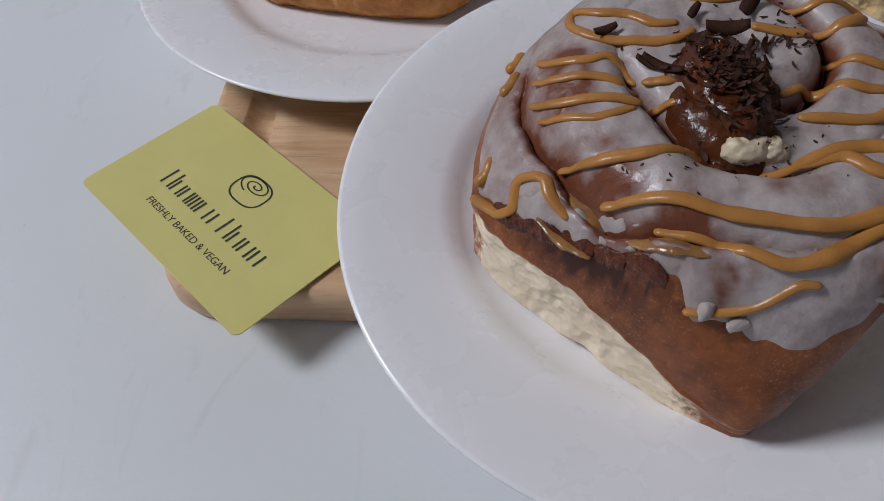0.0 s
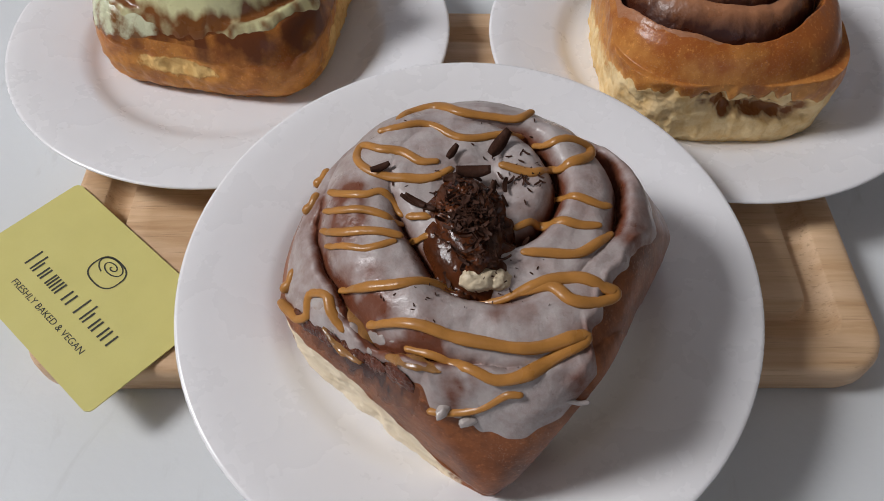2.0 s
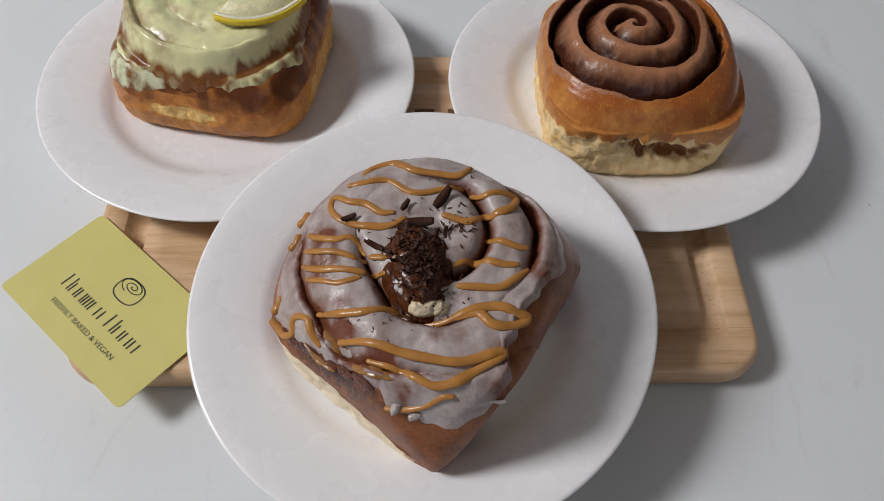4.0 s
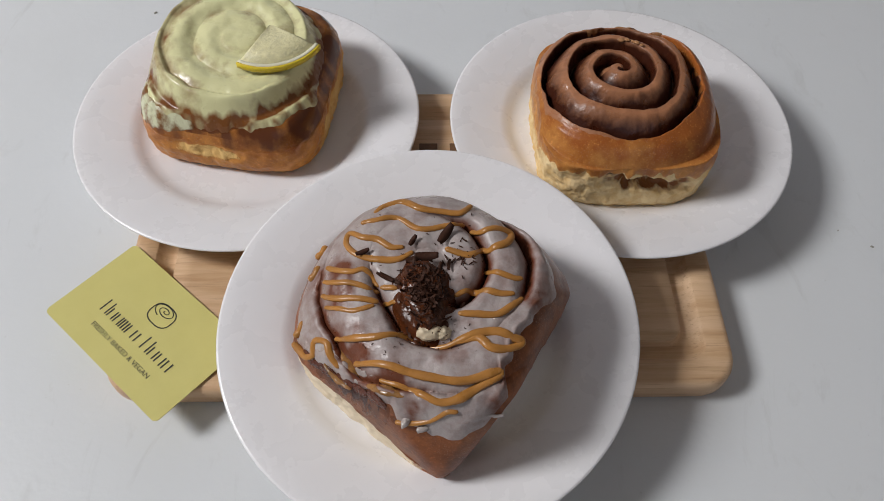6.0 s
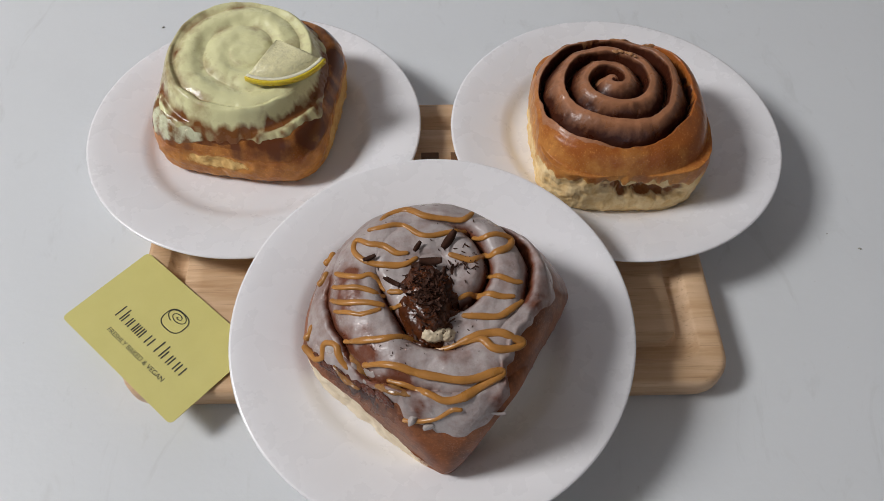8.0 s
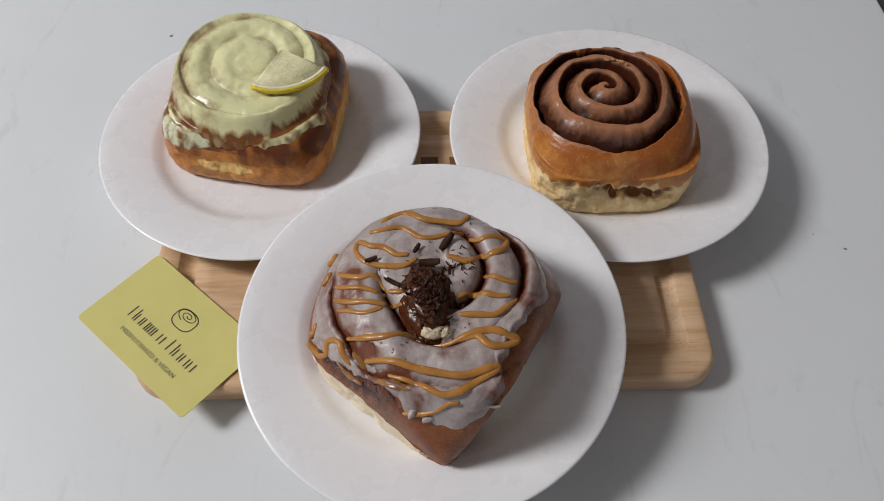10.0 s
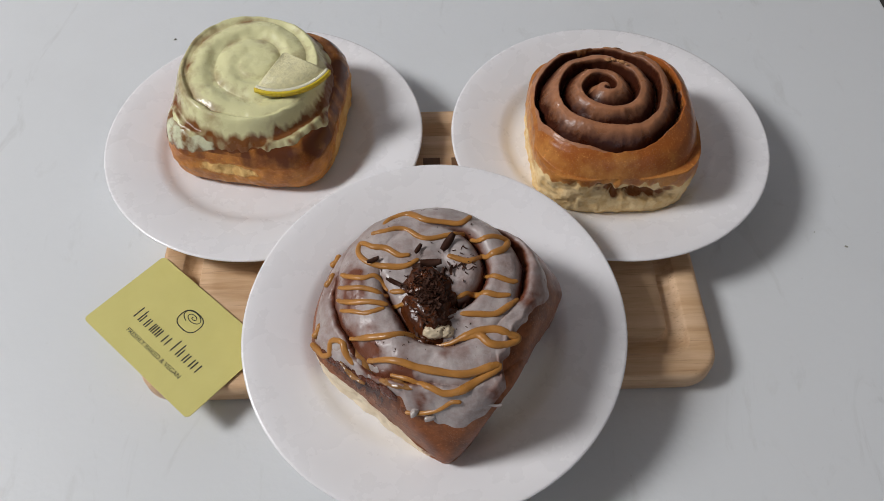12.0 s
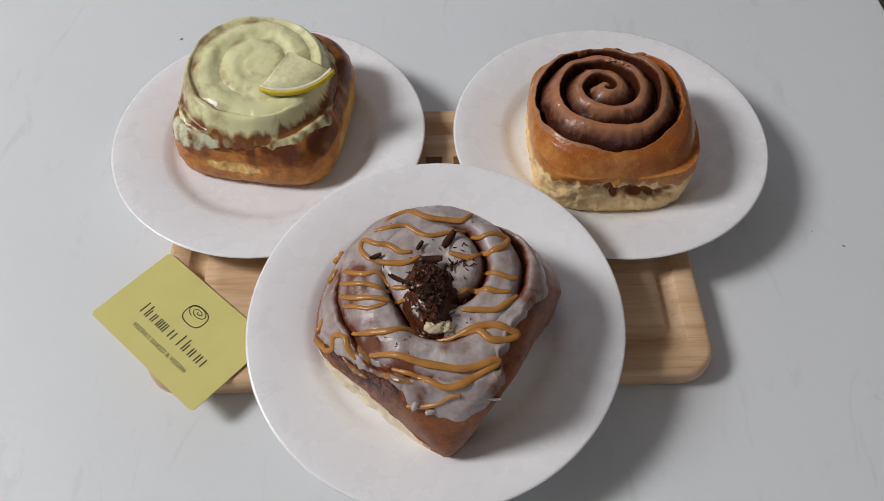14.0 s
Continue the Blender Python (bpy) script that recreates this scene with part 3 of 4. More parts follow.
def cinnamon_roll():
    thing = rigid("cinnamon_roll", pose(0.2015, 0.2515, BOARD_T + PLATE_TOP), "square cinnamon roll with glossy brown coil and torn golden side", "bun", "buns on plates")
    b = Bun(0.0480, -8, 3.9, lambda th: 0.0415 + 0.003 * math.cos(th - 1), 0.0548, lambda th: 3.6, (-0.0055, 0.0060), 0.0135, 0.0050, 0.0105, 0.0452, None, 0.02, 1.0, 0.0, 1.0, 0.2, (), 0.5,
            relief=roll_profile)

    def hollow(th, u):
        d = math.degrees(wrap(th - radians(-90)))
        mid = 0.40 + 0.0040 * d + 0.14 * fbm(th * 5, 0.0, 6.0)
        return max(0.0, 1 - (d / 31) ** 2) * max(0.0, 1 - ((u - mid) / (0.17 + 0.06 * fbm(th * 11, 0.0, 2.0))) ** 2)

    def crust(th, u):
        if u < 0:
            return 1.0 - 3.0 * max(u, -0.25)
        front = min(1.0, 1.5 * bump_at(th, -104, 46))
        tear = 0.10 + 0.16 * fbm(th * 9, 0.0, 4.0) + 0.12 * bump_at(th, -60, 16)
        return 1.05 - front * min(1.05, max(0.0, u - tear) * 9) - 0.75 * u * (1 - front) - 0.3 * bump_at(th, 175, 40) * u

    def sticky(th, u):
        return (0.75 + 1.1 * fbm(th * 9, u * 9, 3.0)) * min(1.0, 2.0 * hollow(th, u)) if u > 0 else 0.0

    part("bread", b.body(crust, 0.0008, hollow, sticky), BREAD_CINNAMON, thing)

    def coat(th):
        q = 0.0450 + 0.0010 * fbm(math.cos(th) * 7, math.sin(th) * 7, 2.0)
        dx, dy = b.centre
        p = dx * math.cos(th) + dy * math.sin(th)
        return min(0.972, (p + math.sqrt(max(0.0, q * q - dx * dx - dy * dy + p * p))) / b.radius(th))

    # Shade put into the colour: darkest in creases, dark down the outer flanks.
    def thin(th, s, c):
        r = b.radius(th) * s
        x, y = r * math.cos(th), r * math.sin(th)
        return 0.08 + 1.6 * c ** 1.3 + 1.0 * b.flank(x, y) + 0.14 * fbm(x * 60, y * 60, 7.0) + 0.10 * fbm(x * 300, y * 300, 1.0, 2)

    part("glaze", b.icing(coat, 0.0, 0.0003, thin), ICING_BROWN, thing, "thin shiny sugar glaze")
    # hardened glaze along the back edge and in the coil
    for d0, d1, s0, s1 in ((50, 64, 0.86, 0.95), (66, 84, 0.88, 0.97), (92, 108, 0.86, 0.93), (112, 120, 0.88, 0.94)):
        part("glaze_crust", b.patch(d0, d1, s0, s1, 0.0016, 0.0, 30, 12), GLAZE_FLAKE, thing, "flaky dried edge of the sugar glaze")
    for deg, r0, size in ((62, 0.0225, 0.0011), (70, 0.0228, 0.0014), (54, 0.0222, 0.0009), (48, 0.0218, 0.0012), (40, 0.0215, 0.0008), (100, 0.0232, 0.0010), (-160, 0.0135, 0.0009), (-140, 0.0140, 0.0008)):
        x, y = b.centre[0] + r0 * math.cos(radians(deg)), b.centre[1] + r0 * math.sin(radians(deg))
        ob = part("glaze_bead", lump_bm(size * 1.5, size, size * 0.7, 0.35, deg, 16, 9), GLAZE_FLAKE, thing, "bead of clear sugar syrup")
        ob.matrix_basis = pose(x, y, b.top(x, y) + 0.0012, 0, 0, deg + 90)
    return thing, b


# ---- lemon bun
def lemon_bun():
    thing = rigid("lemon_bun", pose(-0.0050, 0.3120, BOARD_T + PLATE_TOP), "square bun with pale lemon icing and a lemon wedge", "bun", "buns on plates")
    b = Bun(0.0508, -18, 4.0, lambda th: 0.034 + 0.008 * math.sin(th), 0.0512, lambda th: 13.0, (0.001, 0.003), 0.0150, 0.0155, 0.0040, 0.0400, None, 0.03, 5.0, 0.0105, 0.0462, tilt=0.13,
            relief=lambda f: 0.5 - 0.5 * math.cos(2 * math.pi * f) if f < 0.5 else 1.0 - 0.9 * ((f - 0.5) / 0.5) ** 2, disc=(-0.002, 0.0005, 1.02), groove=0.3)

    def sticky(th, u):
        return max(0.0, 1 - abs(u + 0.06) / 0.20) * (0.80 + 0.8 * fbm(th * 5, u * 3, 6.0)) * (1 - 0.95 * bump_at(th, -118, 13) * (u > -0.03))

    def crust(th, u):
        if u < 0:
            return 1.0
        right = bump_at(th, -5, 38)
        return 1.15 - 0.55 * u * (1 - right) - 1.3 * right * min(1.0, u * 3) - 1.1 * bump_at(th, -115, 20) * math.exp(-((u - 0.24) / 0.22) ** 2)

    part("bread", b.body(crust, 0.0007, None, sticky), BREAD_LEMON, thing)

    def reach(th):
        """The icing ends at the coil's foot, and spreads over the shelf in two places."""
        out = 0.0490 + 0.0012 * fbm(math.cos(th) * 6, math.sin(th) * 6, 8.0) + 0.0062 * bump_at(th, -68, 17) + 0.0050 * bump_at(th, -42, 10) + 0.0050 * bump_at(th, 212, 15) + 0.0006 * fbm(th * 11, 0.0, 3.0)
        lo, hi = 0.5, 1.0
        for k in range(18):
            s = (lo + hi) / 2
            r = b.radius(th) * s
            if b.off_disc(r * math.cos(th), r * math.sin(th)) < out:
                lo = s
            else:
                hi = s
        return min(0.955, lo)

    def thin(th, s, c):
        """Thick on the coil and in the pools on the shelf, thin and brown on the drop between."""
        r = b.radius(th) * s
        x, y = r * math.cos(th), r * math.sin(th)
        d = b.off_disc(x, y)
        coil = 0.16 + 0.42 * c * (d < 0.042) * (0.6 + 0.8 * fbm(x * 70, y * 70, 1.0)) + 0.45 * bump_at(th, 160, 55) * (d / 0.044) ** 3 + 0.35 * max(0.0, fbm(x * 95, y * 95, 12.0) - 0.2) + 0.3 * max(0.0, fbm(x * 60, y * 60, 4.0))
        drop = 0.92 + 0.7 * fbm(x * 120, y * 120, 2.0) + 0.35 * bump_at(th, -92, 22) + 0.4 * bump_at(th, -20, 25)
        pool = 0.62 - 0.25 * bump_at(th, 212, 18) - 0.22 * bump_at(th, -62, 15) + 0.8 * fbm(x * 150, y * 150, 3.0)
        q = min(1.0, max(0.0, (d - 0.0442 + 0.0014 * fbm(th * 9, 0.0, 5.0)) / 0.0022))
        w = min(1.0, max(0.0, (d - 0.0490) / 0.0014))
        return (coil * (1 - q) + drop * q) * (1 - w) + pool * w

    part("icing", b.icing(reach, 0.75, 0.0012, thin), ICING_LEMON, thing, "glossy pale lemon icing running down in smears")
    for d0, d1, s0, s1, k in ((188, 238, 0.86, 0.99, 0.0018), (194, 222, 0.92, 1.0, 0.0022)):
        part("icing_smear", b.patch(d0, d1, s0, s1, k), ICING_CURD, thing, "curdled smear of lemon icing on the lower edge")
    return thing, b


# ---- caramel bun
def caramel_bun():
    thing = rigid("caramel_bun", FRONT @ pose(0.0010, -0.0040, PLATE_TOP), "square iced bun with caramel drizzle and chocolate shavings", "bun", "buns on plates")

    heights = ((-180, 27), (-140, 26.5), (-120, 21.5), (-110, 16), (-97, 13), (-90, 18), (-80, 34), (-68, 47), (-50, 45), (-25, 37), (0, 31), (40, 33), (70, 36), (110, 34), (180, 27))

    def rim(th):
        return float(np.interp(math.degrees(wrap(th)), [a for a, _ in heights], [h for _, h in heights])) / 1000

    def steep(th):
        return 7.0 + 3.0 * bump_at(th, -92, 40) - 2.6 * bump_at(th, -170, 45) + 2.0 * bump_at(th, -40, 25)

    # how far the icing leaves each turn of the coil open, by direction
    gain = {0: ((-180, 0.1), (180, 0.1)),
            1: ((-180, 0.0), (-110, 0.1), (-80, 0.8), (-60, 1.1), (20, 1.1), (50, 0.9), (75, 0.35), (100, 0.06), (150, 0.06), (168, 0.2), (180, 0.5)),
            2: ((-180, 0.5), (-165, 0.9), (-120, 1.0), (-95, 0.7), (-75, 0.15), (-38, 0.12), (-20, 1.0), (15, 1.3), (38, 0.7), (60, 0.08), (130, 0.0), (165, 0.3), (180, 0.65)),
            3: ((-180, 0.65), (-145, 0.9), (-120, 0.85), (-100, 0.5), (-80, 0.1), (180, 0.0))}
    # the two straight torn sides meet in a sharp corner; the back is round
    faces = ((-137.7, 0.0533), (-62.3, 0.0598), (-37.6, 0.0522), (-5, 0.0760), (22, 0.0605), (55, 0.0535), (90, 0.0545), (125, 0.0562), (158, 0.0582), (-178, 0.0640))
    b = Bun(0.0500, 43, 18.0, rim, 0.0560, steep, (0.004, 0.008), 0.0183, 0.0042, 0.0105, 0.0560, None, 0.0, 9.0, faces=faces, gain=gain, chamfer=(-112, 0.0695, 0.0125, 1.8), bend=lambda a, r: 0.36 * bump_at(a, -155, 42) * math.exp(-((r - 0.027) / 0.010) ** 2),
            undercut=lambda th: 0.27 * bump_at(th, -50, 30) - 0.03 * bump_at(th, -140, 40))

    def sticky(th, u):
        return bump_at(th, -142, 24) * max(0.0, 1 - abs(u + 0.075) / 0.085) * (1.4 + 0.9 * fbm(th * 20, u * 20, 2.0))


    def crust(th, u):
        if u < 0:
            return 1.0
        left, right = bump_at(th, -140, 42), bump_at(th, -45, 40)
        return 1.0 - max(0.95 * left * min(1.0, u * 14), 0.85 * right * min(1.0, max(0.0, u - 0.22) * 8)) + 0.5 * max(0.0, u - 0.93) / 0.07

    part("bread", b.body(crust, 0.0006, None, sticky), BREAD_CARAMEL, thing)

    edge = ((-180, 0.0600), (-167, 0.0570), (-149, 0.0505), (-128, 0.0475), (-117, 0.0505), (-110, 0.0555), (-103, 0.0548), (-97, 0.0580), (-88, 0.0608), (-80, 0.0600), (-73, 0.0588), (-67, 0.0580),
            (-58, 0.0465), (-40, 0.0430), (-26, 0.0455), (-7, 0.0545), (30, 0.0550), (80, 0.0530), (135, 0.0545), (180, 0.0600))

    def reach(th):
        d = math.degrees(wrap(th))
        for (a, p), (c, q) in zip(edge[:-1], edge[1:]):
            if a <= d <= c:
                r = p + (q - p) * (0.5 - 0.5 * math.cos(math.pi * (d - a) / (c - a)))
        r += 0.0010 * fbm(math.cos(th) * 8, math.sin(th) * 8, 8.0, 2)
        return min(0.975, r / b.radius(th))

    # places where the bread shows through: x, y and reach in millimetres, and how much
    bare = ((-36, -14, 5, 0.45), (-32, -24, 5, 0.75), (-36, 3, 5, 0.8), (-34, 14, 5, 0.7), (-20, -36, 6, 0.6), (1, -32, 4, 0.4), (9, -34, 4, 0.4), (27, -43, 6, 0.8), (16, -52, 5, 0.4), (38, -33, 7, 0.7), (45, -14, 7, 0.35), (-12, -48, 4, 0.9))

    def thin(th, s, c):
        r = b.radius(th) * s
        x, y = r * math.cos(th), r * math.sin(th)
        t = 0.27 + 1.0 * c + 0.22 * bump_at(th, -8, 40) * min(1.0, max(0.0, s - 0.62) * 4) + 0.25 * bump_at(th, 165, 25) * (s > 0.5) * min(1.0, (s - 0.5) * 5)
        for px, py, pr, k in bare:
            t += 1.5 * k * math.exp(-((x * 1000 - px) ** 2 + (y * 1000 - py) ** 2) / pr ** 2) * (0.75 + 0.9 * fbm(x * 130, y * 130, 4.0))
        return t

    part("icing", b.icing(reach, 0.30, 0.0013, thin), ICING_WHITE, thing, "translucent white sugar icing")
    return thing, b


cinnamon, CIN = cinnamon_roll()
lemon, LEM = lemon_bun()
caramel, CAR = caramel_bun()


# ---------------------------------------------------------------- toppings of the caramel bun
def drape(bun, pts, lift, fill=0.30):
    """A path in millimetres laid on a bun's top."""
    flat = smooth_line([(x / 1000, y / 1000, 0) for x, y in pts], 0.0007)
    zs = [bun.top(p.x, p.y, fill) for p in flat]
    zs = [sum(zs[max(0, i - 3):i + 4]) / len(zs[max(0, i - 3):i + 4]) for i in range(len(zs))]
    return [Vector((p.x, p.y, z + lift)) for p, z in zip(flat, zs)]


def drizzle(pts, width=1.5):
    path = drape(CAR, pts, 0.0011 + width * 0.00022)
    k = random.random() * 9
    bm = tube_bm(path, lambda u: width / 1000 * (1 + 0.34 * fbm(u * len(path) / 22, k, 0.0, 3)) * (0.75 + 0.25 * min(1, u * 12, (1 - u) * 12)), 10, 0.58)
    part("drizzle", bm, CARAMEL, caramel, "string of glossy caramel spread")


drizzle([(-17.1, 40.2), (-12.7, 43.8), (-4.8, 44.3), (1.9, 37.8), (11.1, 34.5), (19.2, 32.6), (24.4, 36.6)])
drizzle([(-23.6, 35.0), (-17.9, 34.5), (-8.7, 34.2), (0.2, 26.2), (11.1, 26.3), (19.7, 28.3)])
drizzle([(-8.4, 18.3), (-13.1, 19.4), (-18.2, 24.5), (-24.4, 27.0), (-29.7, 31.5), (-31.6, 26.1), (-28.1, 19.6), (-20.5, 15.2), (-11.4, 13.2), (-4.7, 15.4)])
drizzle([(22.7, 24.5), (26.8, 21.9), (33.8, 22.3), (39.2, 20.6), (36.3, 14.7), (29.0, 12.6), (25.4, 14.3), (19.0, 10.3), (10.4, 14.6)])
drizzle([(24.6, 3.9), (30.3, -0.2), (35.2, -2.7), (38.7, -3.0)], 1.35)
drizzle([(10.6, -6.2), (16.2, -4.4), (22.3, -6.9), (28.4, -9.3), (33.6, -9.9)])
drizzle([(10.7, -15.5), (17.7, -17.0), (25.3, -18.3), (31.2, -15.7), (37.1, -11.5)])
drizzle([(-41.0, 17.8), (-35.7, 13.6), (-30.5, 11.3), (-25.0, 11.3), (-20.6, 4.6)], 1.35)
drizzle([(-43.1, 11.5), (-37.7, 8.5), (-31.2, 6.1), (-23.7, 2.1), (-20.9, 2.3)], 1.35)
drizzle([(-44.6, 6.2), (-38.6, 1.7), (-30.8, -0.9), (-22.0, -3.9)], 1.35)
drizzle([(-43.7, 0.5), (-37.8, -2.9), (-31.4, -6.1), (-23.9, -5.6)], 1.35)
drizzle([(-40.9, -13.3), (-34.4, -17.1), (-24.0, -19.9), (-14.3, -20.2), (-4.6, -24.9), (2.8, -26.7), (10.9, -25.5), (16.2, -24.7), (23.8, -25.4), (29.6, -28.7), (32.9, -30.4), (30.4, -32.4), (24.7, -33.2), (19.8, -31.7), (15.9, -26.6), (8.0, -26.6)], 1.7)
drizzle([(-33.8, -26.4), (-28.2, -28.7), (-20.7, -32.2), (-13.8, -36.0), (-4.5, -40.0), (5.0, -43.2), (12.6, -43.0), (19.3, -41.8), (22.0, -42.0), (19.9, -43.8), (12.0, -46.3), (3.7, -49.7), (-3.6, -49.2), (-10.4, -44.4), (-16.1, -40.0), (-24.4, -35.4)], 1.7)
drizzle([(-20.8, -50.6), (-14.3, -52.4), (-6.8, -53.3), (-0.5, -52.5), (2.5, -53.4)])
drizzle([(-60.8, -5.6), (-56.9, -11.9), (-55.0, -14.1), (-52.0, -14.6), (-50.5, -10.9), (-48.1, -11.5), (-44.9, -14.2), (-44.2, -18.5), (-41.6, -24.2)])
drizzle([(-19.1, 2.1), (-13.3, 0.1)], 1.35)
drizzle([(-20.0, -3.6), (-12.2, -6.2)], 1.35)
for x, y in ((-47.5, 20.0), (-44.0, 33.0), (-57.0, -2.0)):
    p = drape(CAR, [(x - 2, y - 1), (x, y), (x + 1.5, y + 2.5)], 0.0014)
    part("drizzle", tube_bm(p, 0.0017, 10, 0.9), CARAMEL, caramel, "drop of caramel spread")


def set_on(name, bm, material, thing, bun, x, y, sink, turn=0.0, tip=0.0, label="", fill=0.4):
    ob = part(name, bm, material, thing, label)
    ob.matrix_basis = pose(x / 1000, y / 1000, bun.top(x / 1000, y / 1000, fill) - sink, tip, 0, turn)
    return ob


for pts, width in ((((-41, -14), (-39.5, -20), (-36, -27), (-31, -33)), 2.0), (((-30, -36), (-24, -40), (-17, -44)), 1.9), (((-47, -21), (-43, -27), (-38, -33)), 1.7)):
    path = drape(CAR, pts, 0.0011)
    part("caramel_smear", tube_bm(path, lambda u, w=width: w / 1000 * (0.5 + 0.7 * math.sin(math.pi * u)) * (1 + 0.3 * fbm(u * 7, w, 0.0, 2)), 12, 0.3), AMBER, caramel, "amber smear of melted caramel")
for d0, d1, s0, s1 in ((-172, -150, 0.80, 0.93), (-152, -128, 0.80, 0.90), (-134, -114, 0.78, 0.87)):
    part("icing_puddle", CAR.patch(d0, d1, s0, s1, 0.0020, 0.3), ICING_WET, caramel, "runny wet icing near the torn side")
for d0, d1, s0, s1 in ((-170, -158, 0.925, 0.968), (-160, -148, 0.915, 0.960), (-149, -138, 0.905, 0.950), (-139, -129, 0.895, 0.940), (-130, -118, 0.885, 0.928)):
    part("jam_smear", CAR.patch(d0, d1, s0, s1, 0.0022, 0.3), JAM, caramel, "dark sticky cinnamon jam under the icing's edge")


# sticky heart of the bun: syrup, toasted marshmallow, shavings
def syrup_bm():
    rows = []
    for j in range(1, 27):
        q = j / 26
        row = []
        for i in range(160):
            t = 2 * math.pi * i / 160
            k = 1 + 0.16 * fbm(math.cos(t) * 2.0, math.sin(t) * 2.0, 3.0, 2)
            x, y = -0.0030 + 0.0132 * q * k * math.cos(t), -0.0065 + 0.0188 * q * k * math.sin(t)
            row.append((x, y, CAR.top(x, y, 0.8) + 0.0022 * (1 - q ** 8) ** 0.5 * (1 + 0.5 * fbm(x * 200, y * 200, 1.0, 2)) - 0.0003))
        rows.append(row)
    bm = grid_bm(rows, True, (-0.0030, -0.0080, CAR.top(-0.003, -0.008, 0.8) + 0.0022))
    bmesh.ops.recalc_face_normals(bm, faces=bm.faces[:])
    return bm


part("syrup", syrup_bm(), SYRUP, caramel, "pool of glossy dark caramel syrup")
set_on("marshmallow", lump_bm(0.0088, 0.0165, 0.0065, 0.25, 2.0), SYRUP, caramel, CAR, -2.5, -5.0, -0.0005, 8, 0, "syrup-coated marshmallow")
set_on("marshmallow", lump_bm(0.0060, 0.0036, 0.0036, 0.16, 5.0), MARSHMALLOW, caramel, CAR, -2.2, -21.0, -0.0006, -6, 20, "toasted cream-coloured marshmallow end")
set_on("marshmallow", lump_bm(0.0034, 0.0030, 0.0030, 0.2, 8.0), MARSHMALLOW, caramel, CAR, 2.8, -22.0, -0.0002, 10, 10, "toasted cream-coloured marshmallow end")
for k in range(9):
    x, y = random.uniform(-9, 5), random.uniform(-17, 9)
    set_on("syrup_drop", lump_bm(0.0026, 0.0020, 0.0013, 0.4, k), SYRUP, caramel, CAR, x, y, -0.005 * math.exp(-((x + 2.5) / 7) ** 2), random.uniform(0, 180), 0, "")


def curl_bm(length, width, thick, bend, seg=7):
    """A bent flake of chocolate."""
    rows = []
    for i in range(seg + 1):
        u = i / seg - 0.5
        w = width * (1 - 1.6 * u * u)
        z = bend * length * u * u
        x = length * u
        rows.append([(x, -w / 2, z), (x, w / 2, z + 0.25 * w), (x, w / 2, z + thick + 0.25 * w), (x, -w / 2, z + thick)])
    bm = grid_bm(rows, True)
    bm.faces.new([v for v in bm.verts[:4]][::-1]) if bm.verts.ensure_lookup_table() is None else None
    bm.faces.new(bm.verts[-4:])
    bmesh.ops.recalc_face_normals(bm, faces=bm.faces[:])
    return bm


flakes = [curl_bm(0.0030, 0.0008, 0.00030, 0.5), curl_bm(0.0042, 0.0011, 0.00035, 0.35), curl_bm(0.0020, 0.0007, 0.0003, 0.2), curl_bm(0.0052, 0.0014, 0.0004, 0.6)]
flake_mesh = []
for f in flakes:
    ob = part("chocolate_flake", f, CHOCOLATE, caramel, smooth=False)
    flake_mesh.append(ob.data)
    ob.matrix_basis = pose(-0.003, -0.004, 0.0635, 20, 30, 40 * len(flake_mesh))


def heap_top(x, y):
    """The upper side of the syrup-coated lump under the shavings."""
    q = ((x + 0.0025) / 0.0092) ** 2 + ((y + 0.0065) / 0.0178) ** 2
    return CAR.top(-0.0025, -0.005, 0.4) + 0.0014 + 0.0068 * math.sqrt(1 - q) if q < 1 else 0.0


def flake(x, y, lift, kind=None, spread=60, scale=1.0):
    ob = new("chocolate_flake", random.choice(flake_mesh) if kind is None else flake_mesh[kind])
    ob.parent = caramel
    z = max(CAR.top(x / 1000, y / 1000, 0.4) + 0.0016, heap_top(x / 1000, y / 1000)) + lift
    ob.matrix_basis = pose(x / 1000, y / 1000, z, random.uniform(-spread, spread), random.uniform(-spread, spread), random.uniform(0, 360)) @ Matrix.Diagonal((scale, scale, scale, 1))


for k in range(215):
    x, y = random.gauss(-2.8, 4.6), random.gauss(-6.0, 7.4)
    if y > -20:
        flake(x, y, random.uniform(0, 0.0012), None, 45, random.uniform(0.5, 0.95))
for k in range(16):
    flake(random.gauss(-1.0, 3.5), random.gauss(-20.5, 1.6), 0.0030, 2, 25, random.uniform(0.4, 0.8))
for k in range(34):
    flake(random.gauss(15, 4.0), random.gauss(9, 4.5), 0.0, None, 20, random.uniform(0.3, 0.65))
for k in range(40):
    flake(random.uniform(-30, 18), random.gauss(-24, 5.0), -0.0002, 2, 12, random.uniform(0.25, 0.6))
for k in range(20):
    flake(random.uniform(-30, 25), random.uniform(5, 38), -0.0002, 2, 12, random.uniform(0.3, 0.8))
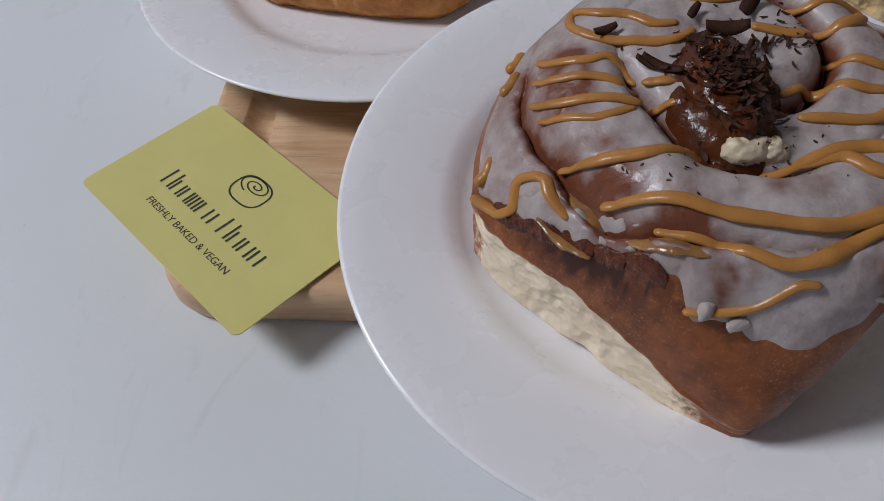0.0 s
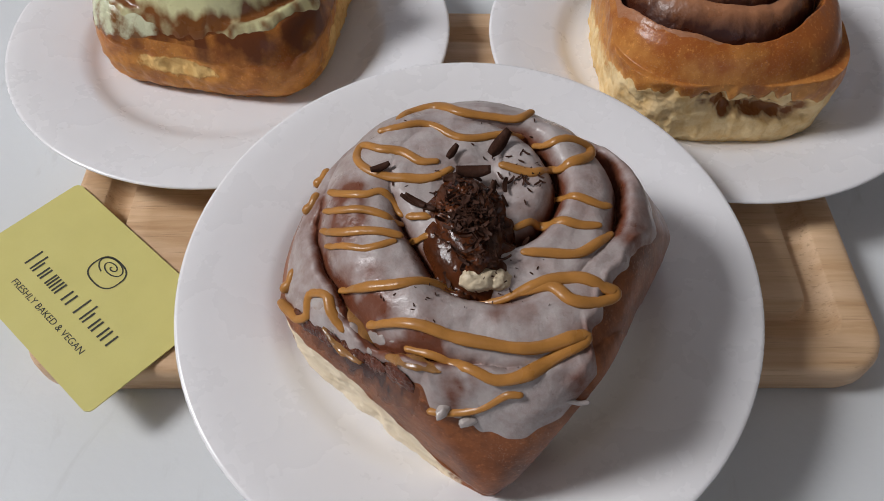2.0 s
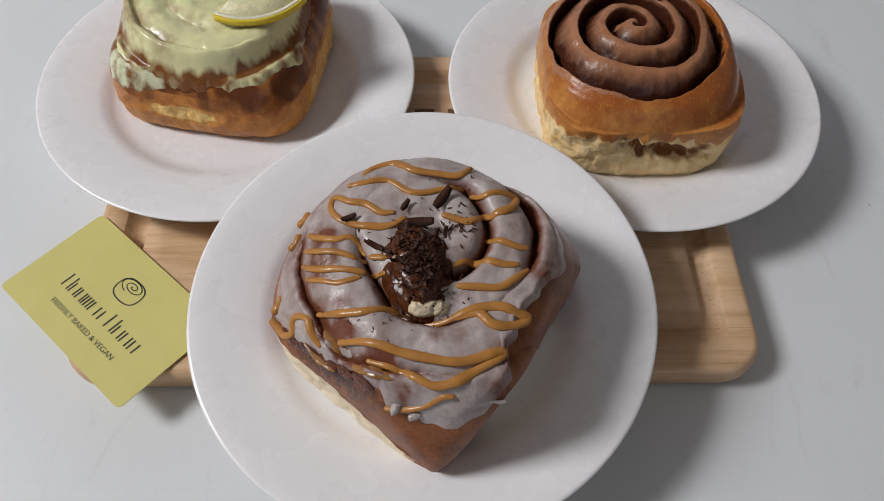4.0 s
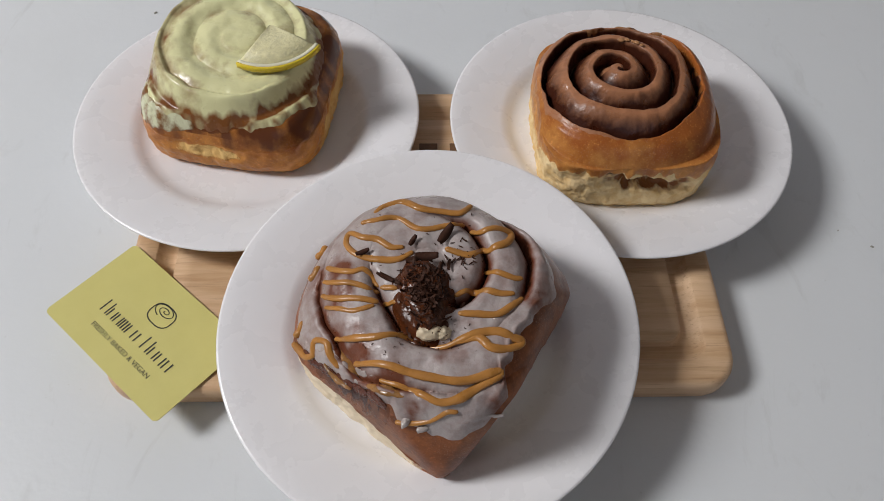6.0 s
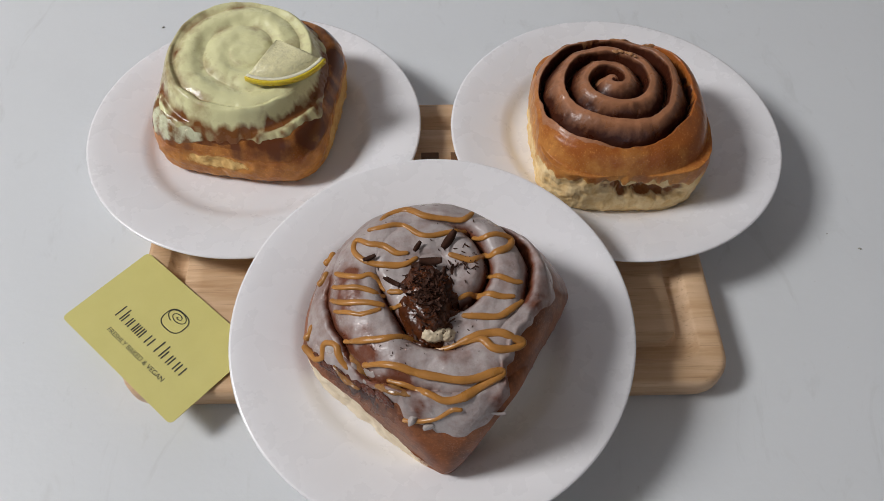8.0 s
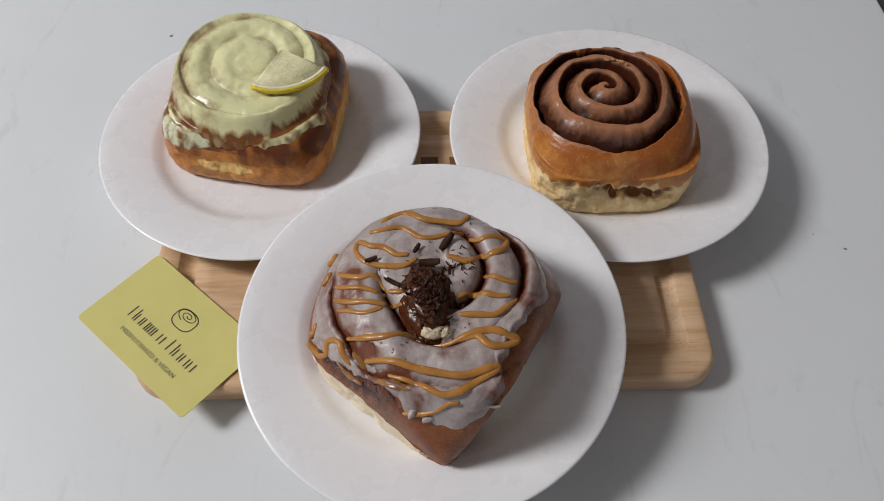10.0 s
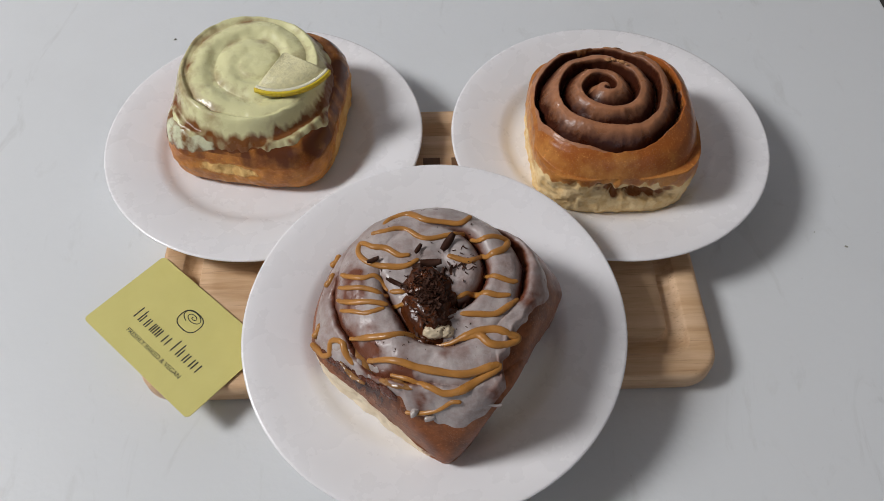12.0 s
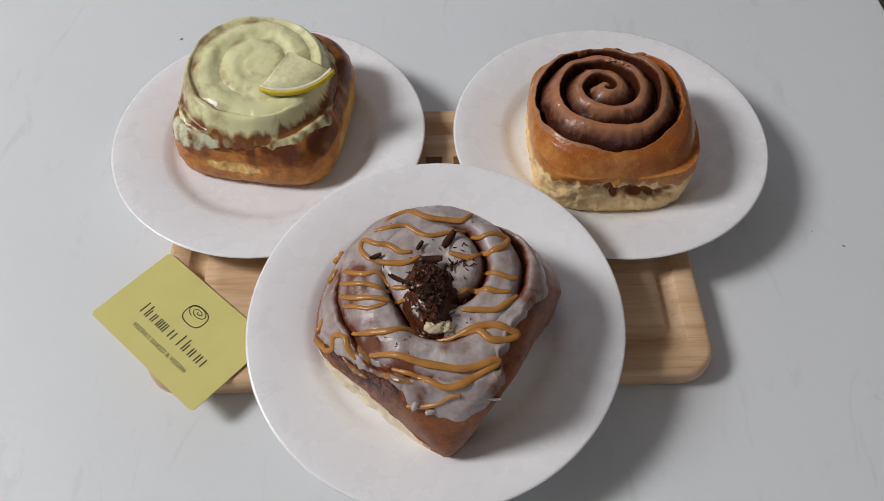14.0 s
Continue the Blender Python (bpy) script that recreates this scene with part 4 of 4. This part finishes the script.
for x, y, turn, ln, wd in ((10.4, 21.0, 48, 0.0105, 0.0038), (-3.7, 20.0, 50, 0.0055, 0.0022), (-25.2, 18.9, 15, 0.0060, 0.0020), (-15.0, 3.9, -40, 0.0100, 0.0018), (-17.0, 5.2, -38, 0.0080, 0.0016), (1.0, 10.5, -8, 0.0100, 0.0034), (-4.5, 11.5, 12, 0.0070, 0.0024), (5.0, 4.0, 70, 0.0080, 0.0024)):
    set_on("chocolate_curl", curl_bm(ln, wd, 0.0005, 0.75, 11), CHOCOLATE, caramel, CAR, x, y, -0.0022 if y != 10.5 else -0.005, turn, 12, "curl of dark chocolate")
p = drape(CAR, [(14.5, -55.0), (18.0, -56.0), (20.5, -56.0)], 0.0008)
part("icing_drip", tube_bm(p, 0.0007, 8, 0.8), ICING_WHITE, caramel, "small hardened string of icing")


for x, y, turn in ((-17.0, -51.0, 55), (-10.5, -54.5, 20)):
    set_on("icing_lump", lump_bm(0.0036, 0.0017, 0.0014, 0.2, x, 24, 12), ICING_WET, caramel, CAR, x, y, -0.0012, turn, 0, "shiny lump of icing")


# ---------------------------------------------------------------- lemon wedge
def sector_bm(r0, r1, z0, z1, half, n=22, dimple=0.0):
    rows = []
    for i in range(n + 1):
        a = radians(-half + 2 * half * i / n)
        c, s = math.sin(a), -math.cos(a)
        rows.append([(r0 * c, r0 * s, z0), (r1 * c, r1 * s, z0), (r1 * c, r1 * s, z1), ((r0 + r1) / 2 * c, (r0 + r1) / 2 * s, z1 + dimple), (r0 * c, r0 * s, z1)])
    bm = grid_bm(rows, True)
    bm.verts.ensure_lookup_table()
    bm.faces.new(bm.verts[:5])
    bm.faces.new(bm.verts[-5:])
    bmesh.ops.recalc_face_normals(bm, faces=bm.faces[:])
    return bm


wedge = rigid("lemon_wedge", lemon.matrix_world @ pose(0.0200, 0.0045, 0.0543, 6, -2, 8), "thin lemon wedge lying on the lemon icing", "lemon wedge")
part("peel", sector_bm(0.0316, 0.0328, -0.0002, 0.0030, 44), PEEL, wedge, "bright yellow peel")
part("pith", sector_bm(0.0296, 0.0316, -0.0004, 0.0031, 44), PITH, wedge, "white pith")
part("flesh", sector_bm(0.0010, 0.0296, 0.0, 0.0020, 44, 30), PULP, wedge, "translucent lemon flesh")

# ---------------------------------------------------------------- crumbs and specks
def crumb(x, y, z, size, material=CRUMB):
    ob = part("crumb", lump_bm(size, size * 0.6, size * 0.45, 0.5, x * 900, 10, 7), material)
    ob.matrix_world = pose(x, y, z + size * 0.25, 0, 0, random.uniform(0, 180))
    tagged(ob, "tiny brown bread crumb lying beside the bun" if z else "tiny grey crumb lying on the white table", "crumb", "crumbs")


crumb(0.1920, 0.1955, BOARD_T + 0.0098, 0.0013)
crumb(0.1960, 0.1950, BOARD_T + 0.0099, 0.0007)
crumb(0.3362, 0.1724, 0.0, 0.0010, GREY_CRUMB)
crumb(-0.0738, 0.4385, 0.0, 0.0012, GREY_CRUMB)
crumb(0.3220, 0.1860, 0.0, 0.0006, GREY_CRUMB)
